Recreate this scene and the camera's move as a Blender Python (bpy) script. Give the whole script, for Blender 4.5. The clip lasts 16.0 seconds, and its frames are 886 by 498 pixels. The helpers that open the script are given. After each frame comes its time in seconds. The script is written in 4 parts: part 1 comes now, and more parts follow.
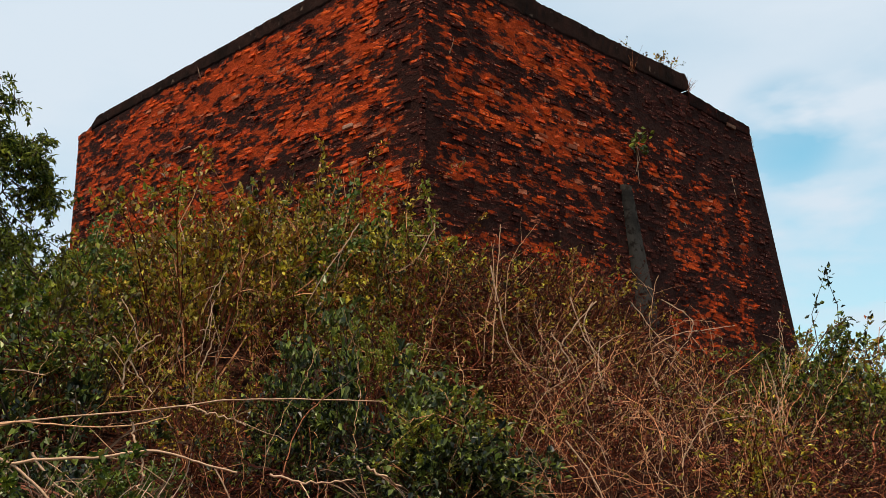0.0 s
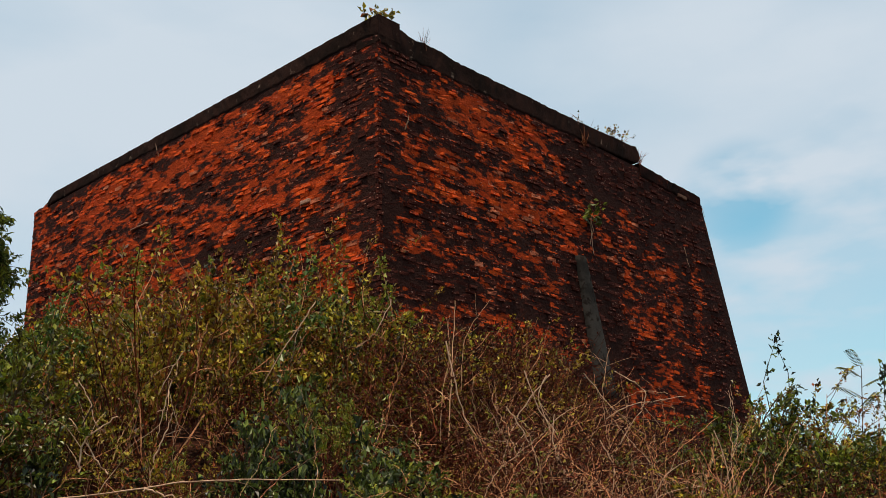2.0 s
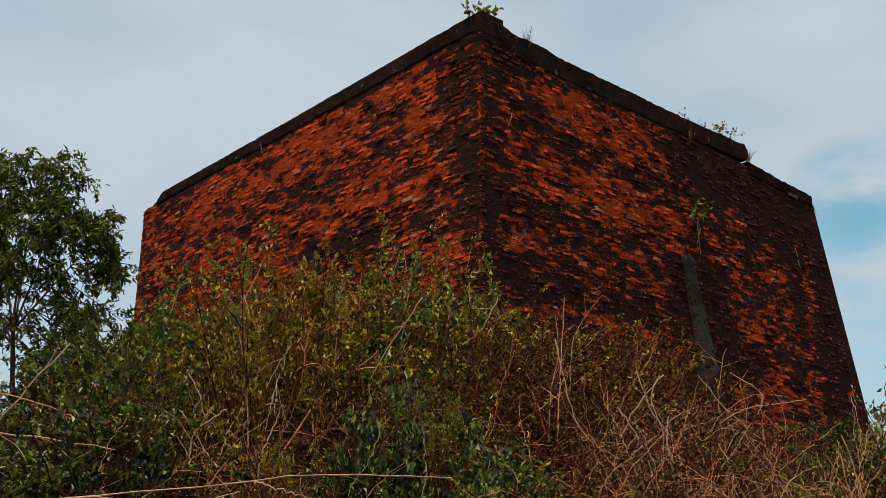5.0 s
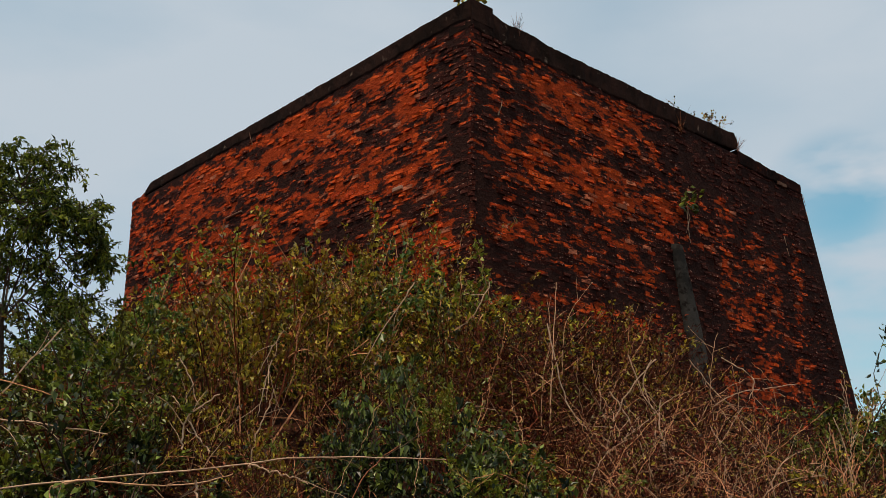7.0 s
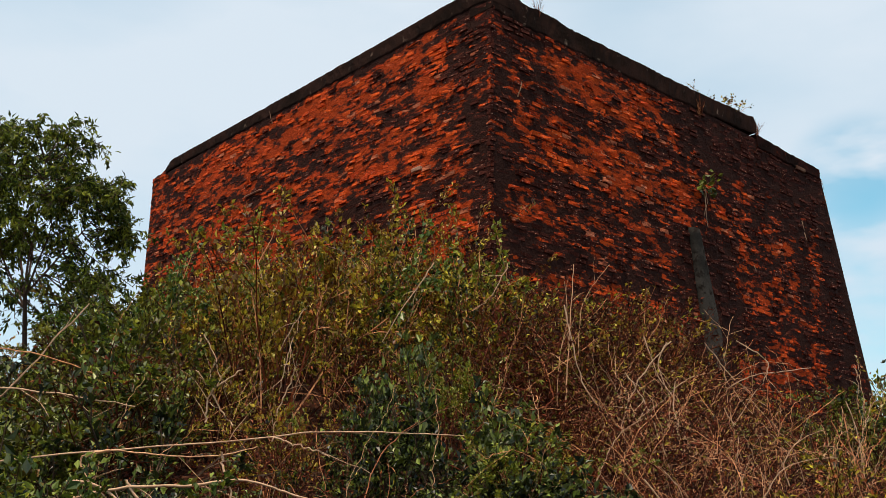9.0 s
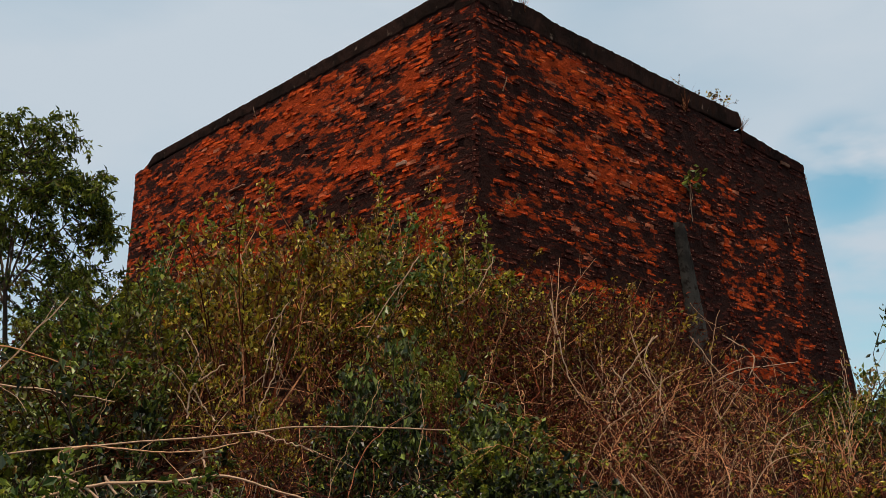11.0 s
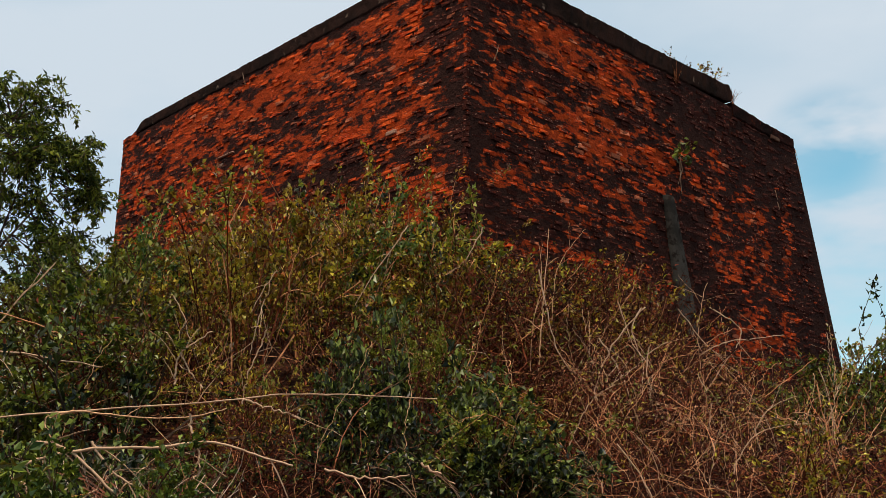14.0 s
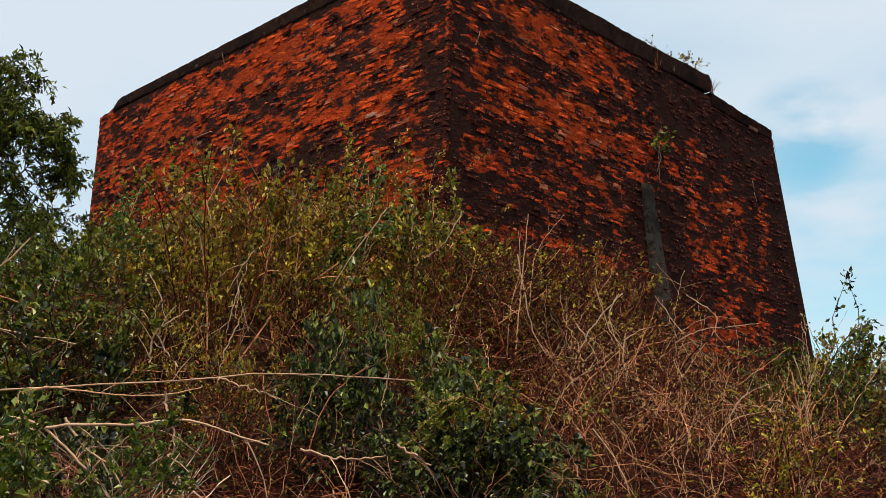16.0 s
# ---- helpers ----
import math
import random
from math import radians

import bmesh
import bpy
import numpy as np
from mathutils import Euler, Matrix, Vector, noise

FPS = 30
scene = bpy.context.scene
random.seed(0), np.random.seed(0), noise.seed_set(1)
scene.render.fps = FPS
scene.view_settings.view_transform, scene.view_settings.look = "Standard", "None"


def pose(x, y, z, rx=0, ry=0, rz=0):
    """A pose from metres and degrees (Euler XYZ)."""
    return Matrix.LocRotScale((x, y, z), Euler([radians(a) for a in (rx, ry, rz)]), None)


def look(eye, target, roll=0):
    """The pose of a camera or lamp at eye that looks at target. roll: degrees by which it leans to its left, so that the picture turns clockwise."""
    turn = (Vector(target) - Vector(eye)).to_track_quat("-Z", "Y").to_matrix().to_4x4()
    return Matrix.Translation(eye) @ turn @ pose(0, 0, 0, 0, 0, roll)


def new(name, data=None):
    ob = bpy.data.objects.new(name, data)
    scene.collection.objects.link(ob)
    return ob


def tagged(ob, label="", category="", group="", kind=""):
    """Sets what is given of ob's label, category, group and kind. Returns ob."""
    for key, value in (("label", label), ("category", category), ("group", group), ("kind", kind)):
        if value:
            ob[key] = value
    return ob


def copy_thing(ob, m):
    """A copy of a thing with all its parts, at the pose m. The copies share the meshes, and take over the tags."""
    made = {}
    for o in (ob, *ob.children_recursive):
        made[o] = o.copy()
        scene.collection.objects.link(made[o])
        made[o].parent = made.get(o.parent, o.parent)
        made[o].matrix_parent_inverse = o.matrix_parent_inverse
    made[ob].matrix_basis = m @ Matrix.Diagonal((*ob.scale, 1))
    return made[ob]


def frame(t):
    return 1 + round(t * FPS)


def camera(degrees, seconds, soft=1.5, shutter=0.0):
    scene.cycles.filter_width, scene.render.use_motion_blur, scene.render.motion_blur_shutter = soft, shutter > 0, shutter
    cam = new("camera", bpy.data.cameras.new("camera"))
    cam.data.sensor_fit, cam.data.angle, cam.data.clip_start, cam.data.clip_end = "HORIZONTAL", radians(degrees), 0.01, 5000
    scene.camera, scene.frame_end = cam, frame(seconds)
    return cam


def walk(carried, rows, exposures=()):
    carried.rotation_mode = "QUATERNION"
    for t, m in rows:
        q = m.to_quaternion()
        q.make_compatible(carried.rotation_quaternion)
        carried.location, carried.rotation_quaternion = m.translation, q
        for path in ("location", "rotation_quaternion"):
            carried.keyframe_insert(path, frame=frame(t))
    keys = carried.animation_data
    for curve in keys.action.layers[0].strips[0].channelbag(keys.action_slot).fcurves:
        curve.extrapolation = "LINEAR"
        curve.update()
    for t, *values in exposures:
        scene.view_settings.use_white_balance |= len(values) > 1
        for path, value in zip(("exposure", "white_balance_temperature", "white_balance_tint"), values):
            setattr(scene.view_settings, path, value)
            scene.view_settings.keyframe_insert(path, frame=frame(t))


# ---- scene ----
cam = camera(45.9, 16.0, soft=0.75)

# seconds, eye, yaw to the left, pitch up, roll
PATH = [
    (0, (0.113, 0.018, 1.669), -3.05, 14.33, -0.35),
    (0.5, (0.086, 0.012, 1.683), -1.61, 15.61, -0.64),
    (1, (0.075, -0.037, 1.687), 0.90, 16.83, -2.68),
    (1.5, (0.094, -0.058, 1.685), 1.35, 17.31, -5.24),
    (2, (0.137, -0.158, 1.678), -5.43, 18.09, -1.76),
    (2.5, (0.150, -0.170, 1.679), -9.48, 17.04, -1.39),
    (3, (0.128, -0.092, 1.694), -8.65, 16.80, -1.06),
    (3.5, (0.083, 0.001, 1.709), -1.74, 16.92, -0.33),
    (4, (0.047, -0.039, 1.703), 2.70, 17.16, 0.80),
    (4.5, (0.041, -0.024, 1.700), 3.30, 17.36, 0.92),
    (5, (0.056, 0.026, 1.681), 0.15, 18.27, 0.24),
    (5.2, (0.080, 0.045, 1.679), -0.18, 17.64, -0.10),
    (7.3, (0.011, 0.053, 1.628), -0.66, 17.83, -0.12),
    (7.5, (0.001, 0.041, 1.621), -0.80, 17.57, -0.12),
    (7.6, (0.005, 0.022, 1.614), -0.05, 16.99, 0.20),
    (7.7, (0.007, 0.002, 1.607), 0.35, 15.75, 0.52),
    (7.8, (0.010, -0.018, 1.601), 0.64, 14.69, 0.82),
    (7.9, (0.013, -0.038, 1.595), 0.66, 13.07, 1.14),
    (8, (0.017, -0.058, 1.588), 0.60, 11.21, 1.46),
    (8.1, (0.014, -0.049, 1.579), 0.42, 10.48, 1.48),
    (8.2, (0.009, -0.040, 1.568), 0.44, 10.48, 1.51),
    (8.3, (0.009, -0.042, 1.585), 0.56, 11.13, 1.46),
    (8.4, (0.009, -0.044, 1.603), 0.71, 12.43, 1.42),
    (8.5, (0.009, -0.047, 1.621), 0.67, 13.91, 1.39),
    (8.6, (0.009, -0.051, 1.618), 0.61, 14.09, 1.28),
    (8.7, (0.009, -0.054, 1.614), 0.50, 14.64, 1.17),
    (8.8, (0.007, -0.057, 1.611), 0.43, 15.24, 1.06),
    (8.9, (0.007, -0.060, 1.608), 0.43, 15.99, 0.95),
    (9, (0.007, -0.064, 1.605), 0.44, 16.73, 0.84),
    (9.2, (-0.003, -0.058, 1.600), -0.89, 17.99, 0.78),
    (11.3, (0.004, 0.023, 1.610), -0.18, 16.05, 0.47),
    (11.5, (-0.002, 0.009, 1.614), 0.83, 15.81, 0.53),
    (12, (-0.004, 0.006, 1.612), 1.34, 15.81, 0.86),
    (12.5, (0.002, 0.017, 1.608), -0.03, 15.54, 0.99),
    (13, (-0.001, 0.030, 1.607), -1.54, 15.22, 0.83),
    (13.5, (-0.009, 0.034, 1.606), -1.01, 15.25, 0.91),
    (14, (0.002, 0.033, 1.604), -1.10, 14.92, 1.06),
    (14.5, (0.004, 0.050, 1.600), -1.84, 15.06, 0.91),
    (15, (-0.002, 0.073, 1.596), -1.95, 14.45, 1.19),
    (15.5, (-0.004, 0.082, 1.586), -2.16, 14.30, 1.48),
    (16, (-0.011, 0.058, 1.589), -2.42, 14.16, 1.75),
]


def aim(eye, yaw, pitch):
    a, b = radians(yaw), radians(pitch)
    return (eye[0] - math.sin(a) * math.cos(b), eye[1] + math.cos(a) * math.cos(b), eye[2] + math.sin(b))


EXPOSURES = [(0, 0.04), (1.0, 0.0), (2.0, -0.15), (5, -0.36), (7.5, -0.4), (7.8, -0.3), (8.0, 0.15), (8.2, 0.7), (8.5, 0.8), (8.6, 0.55), (9.0, 0.05), (9.2, -0.35), (11.5, -0.3), (14, -0.12), (16, 0.03)]
walk(cam, [(t, look(eye, aim(eye, yaw, pitch), roll)) for t, eye, yaw, pitch, roll in PATH], EXPOSURES)

# ---- world and sun ----
SUN_ELEVATION, SUN_AZIMUTH = 72.0, 205.0


def make_world():
    world = bpy.data.worlds.new("sky")
    scene.world = world
    world.use_nodes = True
    nt = world.node_tree
    nt.nodes.clear()
    out = nt.nodes.new("ShaderNodeOutputWorld")
    bg = nt.nodes.new("ShaderNodeBackground")
    sky = nt.nodes.new("ShaderNodeTexSky")
    sky.sky_type, sky.sun_disc = "NISHITA", False
    sky.sun_elevation, sky.sun_rotation = radians(SUN_ELEVATION), radians(SUN_AZIMUTH)
    sky.air_density, sky.dust_density, sky.ozone_density = 1.0, 1.5, 1.0
    co = nt.nodes.new("ShaderNodeTexCoord")
    mp = nt.nodes.new("ShaderNodeMapping")
    mp.inputs["Scale"].default_value = (1.0, 1.0, 2.6)
    mp.inputs["Location"].default_value = (0.9, 0.1, 0.2)
    cl = nt.nodes.new("ShaderNodeTexNoise")
    cl.inputs["Scale"].default_value, cl.inputs["Detail"].default_value, cl.inputs["Roughness"].default_value = 2.6, 5.0, 0.5
    ramp = nt.nodes.new("ShaderNodeMapRange")
    ramp.inputs["From Min"].default_value, ramp.inputs["From Max"].default_value = 0.33, 0.66
    ramp.inputs["To Min"].default_value, ramp.inputs["To Max"].default_value = 0.6, 1.0
    mix = nt.nodes.new("ShaderNodeMix")
    mix.data_type = "RGBA"
    mix.inputs["B"].default_value = (6.8, 7.75, 8.65, 1)
    nt.links.new(co.outputs["Generated"], mp.inputs["Vector"])
    nt.links.new(mp.outputs[0], cl.inputs["Vector"])
    nt.links.new(cl.outputs["Fac"], ramp.inputs["Value"])
    # openings in the cloud, low on one side
    cover = ramp.outputs[0]
    for way, near, far, depth in (((0.354, 0.865, 0.333), 0.9999, 0.9980, 0.5), ((0.46, 0.86, 0.215), 0.999, 0.97, 0.42)):
        d = nt.nodes.new("ShaderNodeVectorMath")
        d.operation = "DOT_PRODUCT"
        nt.links.new(co.outputs["Generated"], d.inputs[0])
        d.inputs[1].default_value = Vector(way).normalized()
        gap = nt.nodes.new("ShaderNodeMapRange")
        gap.interpolation_type = "SMOOTHSTEP"
        nt.links.new(d.outputs["Value"], gap.inputs["Value"])
        gap.inputs["From Min"].default_value, gap.inputs["From Max"].default_value = far, near
        gap.inputs["To Min"].default_value, gap.inputs["To Max"].default_value = 0.0, depth
        tear = nt.nodes.new("ShaderNodeMath")
        tear.operation = "MULTIPLY"
        nt.links.new(gap.outputs[0], tear.inputs[0])
        fine = nt.nodes.new("ShaderNodeTexNoise")
        fine.inputs["Scale"].default_value, fine.inputs["Detail"].default_value = 9.0, 4.0
        nt.links.new(mp.outputs[0], fine.inputs["Vector"])
        sharp = nt.nodes.new("ShaderNodeMapRange")
        nt.links.new(fine.outputs["Fac"], sharp.inputs["Value"])
        sharp.inputs["From Min"].default_value, sharp.inputs["From Max"].default_value = 0.34, 0.56
        nt.links.new(sharp.outputs[0], tear.inputs[1])
        less = nt.nodes.new("ShaderNodeMath")
        less.operation, less.use_clamp = "SUBTRACT", True
        nt.links.new(cover, less.inputs[0])
        nt.links.new(tear.outputs[0], less.inputs[1])
        cover = less.outputs[0]
    nt.links.new(cover, mix.inputs["Factor"])
    clear = nt.nodes.new("ShaderNodeVectorMath")
    clear.operation = "MULTIPLY"
    clear.inputs[1].default_value = (1.35, 2.2, 1.9)
    nt.links.new(sky.outputs[0], clear.inputs[0])
    nt.links.new(clear.outputs[0], mix.inputs["A"])
    nt.links.new(mix.outputs["Result"], bg.inputs["Color"])
    bg.inputs["Strength"].default_value = 0.1
    nt.links.new(bg.outputs[0], out.inputs["Surface"])


make_world()
sun_data = bpy.data.lights.new("sun", "SUN")
sun_data.energy, sun_data.angle, sun_data.color = 4.2, radians(0.6), (1.0, 0.81, 0.63)
sun = new("sun", sun_data)
_e, _a = radians(SUN_ELEVATION), radians(SUN_AZIMUTH)
sun.matrix_world = look((40 * math.cos(_e) * math.sin(_a), 40 * math.cos(_e) * math.cos(_a), 40 * math.sin(_e)), (0, 0, 0))

# ---- plan of the building ----
ARRIS = Vector((0.609, 15.0, 0.0))
TOP = 10.61
A_LEFT, A_RIGHT = radians(-41.58), radians(47.45)
D_LEFT = Vector((math.sin(A_LEFT), math.cos(A_LEFT), 0))
D_RIGHT = Vector((math.sin(A_RIGHT), math.cos(A_RIGHT), 0))
N_LEFT = Vector((-D_LEFT.y, D_LEFT.x, 0))
N_RIGHT = Vector((D_RIGHT.y, -D_RIGHT.x, 0))
LEN_LEFT = 11.87


def right_end(z):
    """How far the leaning end of the right-hand wall lies from the arris, by height."""
    if z > 7.0:
        return 10.41 + (10.23 - z) * 0.20 + 0.03 * math.sin(z * 5.1)
    return 11.07 + (7.0 - z) * 0.39 + 0.03 * math.sin(z * 5.1)


# ---- materials ----
def nodes_of(name):
    m = bpy.data.materials.new(name)
    m.use_nodes = True
    nt = m.node_tree
    return m, nt, nt.nodes["Principled BSDF"]


class Net:
    """Short names for the nodes of a material."""

    def __init__(self, nt):
        self.nt = nt

    def link(self, a, b):
        if hasattr(a, "is_output"):
            self.nt.links.new(a, b)
        else:
            b.default_value = a

    def math(self, op, a, b=0.0, clamp=False):
        n = self.nt.nodes.new("ShaderNodeMath")
        n.operation, n.use_clamp = op, clamp
        self.link(a, n.inputs[0])
        self.link(b, n.inputs[1])
        return n.outputs[0]

    def step(self, v, lo, hi, a=0.0, b=1.0):
        n = self.nt.nodes.new("ShaderNodeMapRange")
        n.interpolation_type = "SMOOTHSTEP"
        self.link(v, n.inputs["Value"])
        for key, val in (("From Min", lo), ("From Max", hi), ("To Min", a), ("To Max", b)):
            n.inputs[key].default_value = val
        return n.outputs[0]

    def dot(self, v, d):
        n = self.nt.nodes.new("ShaderNodeVectorMath")
        n.operation = "DOT_PRODUCT"
        self.link(v, n.inputs[0])
        n.inputs[1].default_value = d
        return n.outputs["Value"]

    def sub(self, v, d):
        n = self.nt.nodes.new("ShaderNodeVectorMath")
        n.operation = "SUBTRACT"
        self.link(v, n.inputs[0])
        n.inputs[1].default_value = d
        return n.outputs[0]

    def comb(self, x, y, z):
        n = self.nt.nodes.new("ShaderNodeCombineXYZ")
        for i, v in enumerate((x, y, z)):
            self.link(v, n.inputs[i])
        return n.outputs[0]

    def noise(self, v, scale, detail=3.0, rough=0.55, warp=0.0):
        n = self.nt.nodes.new("ShaderNodeTexNoise")
        self.link(v, n.inputs["Vector"])
        n.inputs["Scale"].default_value, n.inputs["Detail"].default_value = scale, detail
        n.inputs["Roughness"].default_value, n.inputs["Distortion"].default_value = rough, warp
        return n.outputs["Fac"]

    def mix(self, f, a, b):
        n = self.nt.nodes.new("ShaderNodeMix")
        n.data_type = "RGBA"
        self.link(f, n.inputs["Factor"])
        self.link(a if hasattr(a, "is_output") else (*a, 1), n.inputs["A"])
        self.link(b if hasattr(b, "is_output") else (*b, 1), n.inputs["B"])
        return n.outputs["Result"]

    def bump(self, h, strength, distance):
        n = self.nt.nodes.new("ShaderNodeBump")
        self.link(h, n.inputs["Height"])
        n.inputs["Strength"].default_value, n.inputs["Distance"].default_value = strength, distance
        return n.outputs[0]

    def position(self):
        return self.nt.nodes.new("ShaderNodeNewGeometry").outputs["Position"]

    def island(self):
        return self.nt.nodes.new("ShaderNodeNewGeometry").outputs["Random Per Island"]

    def object_random(self):
        return self.nt.nodes.new("ShaderNodeObjectInfo").outputs["Random"]


def wall_stain(g):
    """Soot and moss on the old walls: the face laid flat, and how black it is there."""
    p = g.sub(g.position(), tuple(ARRIS))
    right = g.math("SUBTRACT", g.dot(p, tuple(D_RIGHT)), g.dot(p, tuple(D_LEFT)))
    z = g.dot(p, (0, 0, 1))
    flat = g.comb(right, g.math("MULTIPLY", z, 2.3), 0.0)
    blot = g.noise(flat, 2.2, 4.0, 0.62, 0.5)
    fine = g.noise(flat, 5.2, 3.0, 0.6, 0.4)
    big = g.noise(flat, 0.55, 2.0, 0.5)
    streak = g.noise(g.comb(right, g.math("MULTIPLY", z, 0.16), 3.0), 1.9, 3.0, 0.6)
    course = g.noise(g.comb(g.math("MULTIPLY", right, 0.16), g.math("MULTIPLY", z, 1.0), 5.0), 3.4, 3.0, 0.6)
    v = g.math("ADD", g.math("MULTIPLY", blot, 0.95), g.math("MULTIPLY", fine, 0.72))
    for n, share in ((big, 0.50), (streak, 0.20), (course, 0.30)):
        v = g.math("ADD", v, g.math("MULTIPLY", n, share))

    def patch(amount, s0, s1, z0, z1, soft=0.4):
        """Blacker by amount between s0 and s1 along and z0 and z1 up, fading out at the rim."""
        nonlocal v
        k = g.math("MULTIPLY", g.step(right, s0 - soft, s0 + soft), g.step(right, s1 + soft, s1 - soft))
        k = g.math("MULTIPLY", k, g.math("MULTIPLY", g.step(z, z0 - soft, z0 + soft), g.step(z, z1 + soft, z1 - soft)))
        v = g.math("ADD", v, g.math("MULTIPLY", k, amount))

    # the right-hand face is slightly blacker overall than the left
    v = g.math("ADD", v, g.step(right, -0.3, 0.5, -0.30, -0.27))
    patch(0.17, -0.50, 0.25, 0.0, 8.55, 0.28)     # the arris, low down
    patch(0.10, -0.9, 1.2, 8.7, 11.0)             # and at its head
    patch(0.24, -30.0, 0.3, 10.42, 12.0, 0.16)    # under the copings
    patch(0.22, 0.0, 30.0, 10.2, 12.0, 0.2)
    patch(-0.08, -9.5, -1.2, 9.4, 10.3)           # cleaner brick under the left-hand coping
    patch(-0.05, -5.0, -1.2, 7.9, 8.6, 0.3)
    patch(0.10, -4.6, -2.4, 6.8, 7.9, 0.3)
    patch(-0.12, 1.3, 4.4, 9.25, 9.95, 0.3)       # cleaner slants on the right-hand face
    patch(-0.11, 1.2, 5.3, 7.85, 8.5, 0.3)
    patch(0.09, 0.6, 4.8, 7.35, 7.75, 0.15)       # dark level bands along the ledges
    patch(0.15, 0.0, 5.2, 6.05, 6.55, 0.2)
    patch(0.06, 6.5, 11.0, 6.0, 6.5, 0.25)
    patch(0.26, 4.75, 5.2, 6.5, 7.55, 0.2)        # both sides of the rain chute
    patch(0.30, 5.4, 6.5, 4.0, 7.7, 0.25)
    patch(0.20, 4.2, 5.4, 4.0, 5.45, 0.25)
    patch(0.22, 5.0, 7.2, 9.25, 10.6, 0.3)        # the mouldy end bay
    patch(0.34, 5.9, 12.0, 9.0, 10.6, 0.35)
    patch(0.16, 7.9, 12.0, 8.5, 9.2, 0.3)
    patch(-0.22, 6.9, 7.5, 9.65, 10.05, 0.12)
    patch(0.17, 8.95, 9.4, 6.8, 8.8, 0.15)
    patch(0.17, 9.95, 12.0, 4.0, 8.8, 0.2)
    return flat, v


def brick_material():
    m, nt, bsdf = nodes_of("old_brick")
    g = Net(nt)
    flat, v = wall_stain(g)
    rnd = g.math("FRACT", g.math("ADD", g.island(), g.object_random()))
    red = g.mix(rnd, (0.48, 0.048, 0.010), (0.70, 0.094, 0.014))
    grain = g.noise(flat, 30.0, 3.0)
    red = g.mix(g.step(grain, 0.45, 0.75, 0.0, 0.55), red, (0.27, 0.034, 0.008))
    pale = g.step(g.math("FRACT", g.math("MULTIPLY", rnd, 7.31)), 0.90, 0.92, 0.0, 0.7)
    red = g.mix(pale, red, (0.46, 0.17, 0.09))
    v = g.math("ADD", v, g.math("MULTIPLY", g.math("SUBTRACT", g.math("FRACT", g.math("MULTIPLY", rnd, 23.7)), 0.5), 0.24))
    dark = g.step(v, 0.95, 1.10)
    moss = g.mix(g.noise(flat, 9.0), (0.032, 0.011, 0.009), (0.085, 0.019, 0.011))
    col = g.mix(dark, red, moss)
    # pale flecks painted in for brick edges that catch the sun
    lit_fleck = g.math("MULTIPLY", g.step(g.noise(flat, 17.0, 2.0, 0.4), 0.64, 0.70), 0.7)
    col = g.mix(lit_fleck, col, (0.56, 0.30, 0.21))
    g.link(col, bsdf.inputs["Base Color"])
    bsdf.inputs["Roughness"].default_value = 0.9
    bsdf.inputs["Specular IOR Level"].default_value = 0.06
    g.link(g.bump(g.noise(g.position(), 26.0, 4.0, 0.6), 1.0, 0.03), bsdf.inputs["Normal"])
    return m


def mortar_material():
    m, nt, bsdf = nodes_of("old_mortar")
    g = Net(nt)
    flat, v = wall_stain(g)
    n = g.noise(flat, 7.0, 5.0, 0.65)
    col = g.mix(n, (0.22, 0.025, 0.007), (0.46, 0.062, 0.012))
    col = g.mix(g.step(v, 0.91, 1.08), col, (0.030, 0.012, 0.009))
    g.link(col, bsdf.inputs["Base Color"])
    bsdf.inputs["Roughness"].default_value = 0.95
    bsdf.inputs["Specular IOR Level"].default_value = 0.05
    g.link(g.bump(g.noise(g.position(), 14.0, 5.0, 0.65), 1.0, 0.05), bsdf.inputs["Normal"])
    return m


def plaster_material(name, a, b, pale, pale_from=0.62):
    m, nt, bsdf = nodes_of(name)
    g = Net(nt)
    p = g.position()
    col = g.mix(g.step(g.noise(p, 2.2, 4.0, 0.6), 0.35, 0.65), a, b)
    col = g.mix(g.step(g.noise(p, 7.0, 4.0, 0.6), pale_from, pale_from + 0.12, 0.0, 0.8), col, pale)
    g.link(col, bsdf.inputs["Base Color"])
    bsdf.inputs["Roughness"].default_value = 0.92
    bsdf.inputs["Specular IOR Level"].default_value = 0.03
    g.link(g.bump(g.noise(p, 16.0, 5.0, 0.65), 0.8, 0.02), bsdf.inputs["Normal"])
    return m


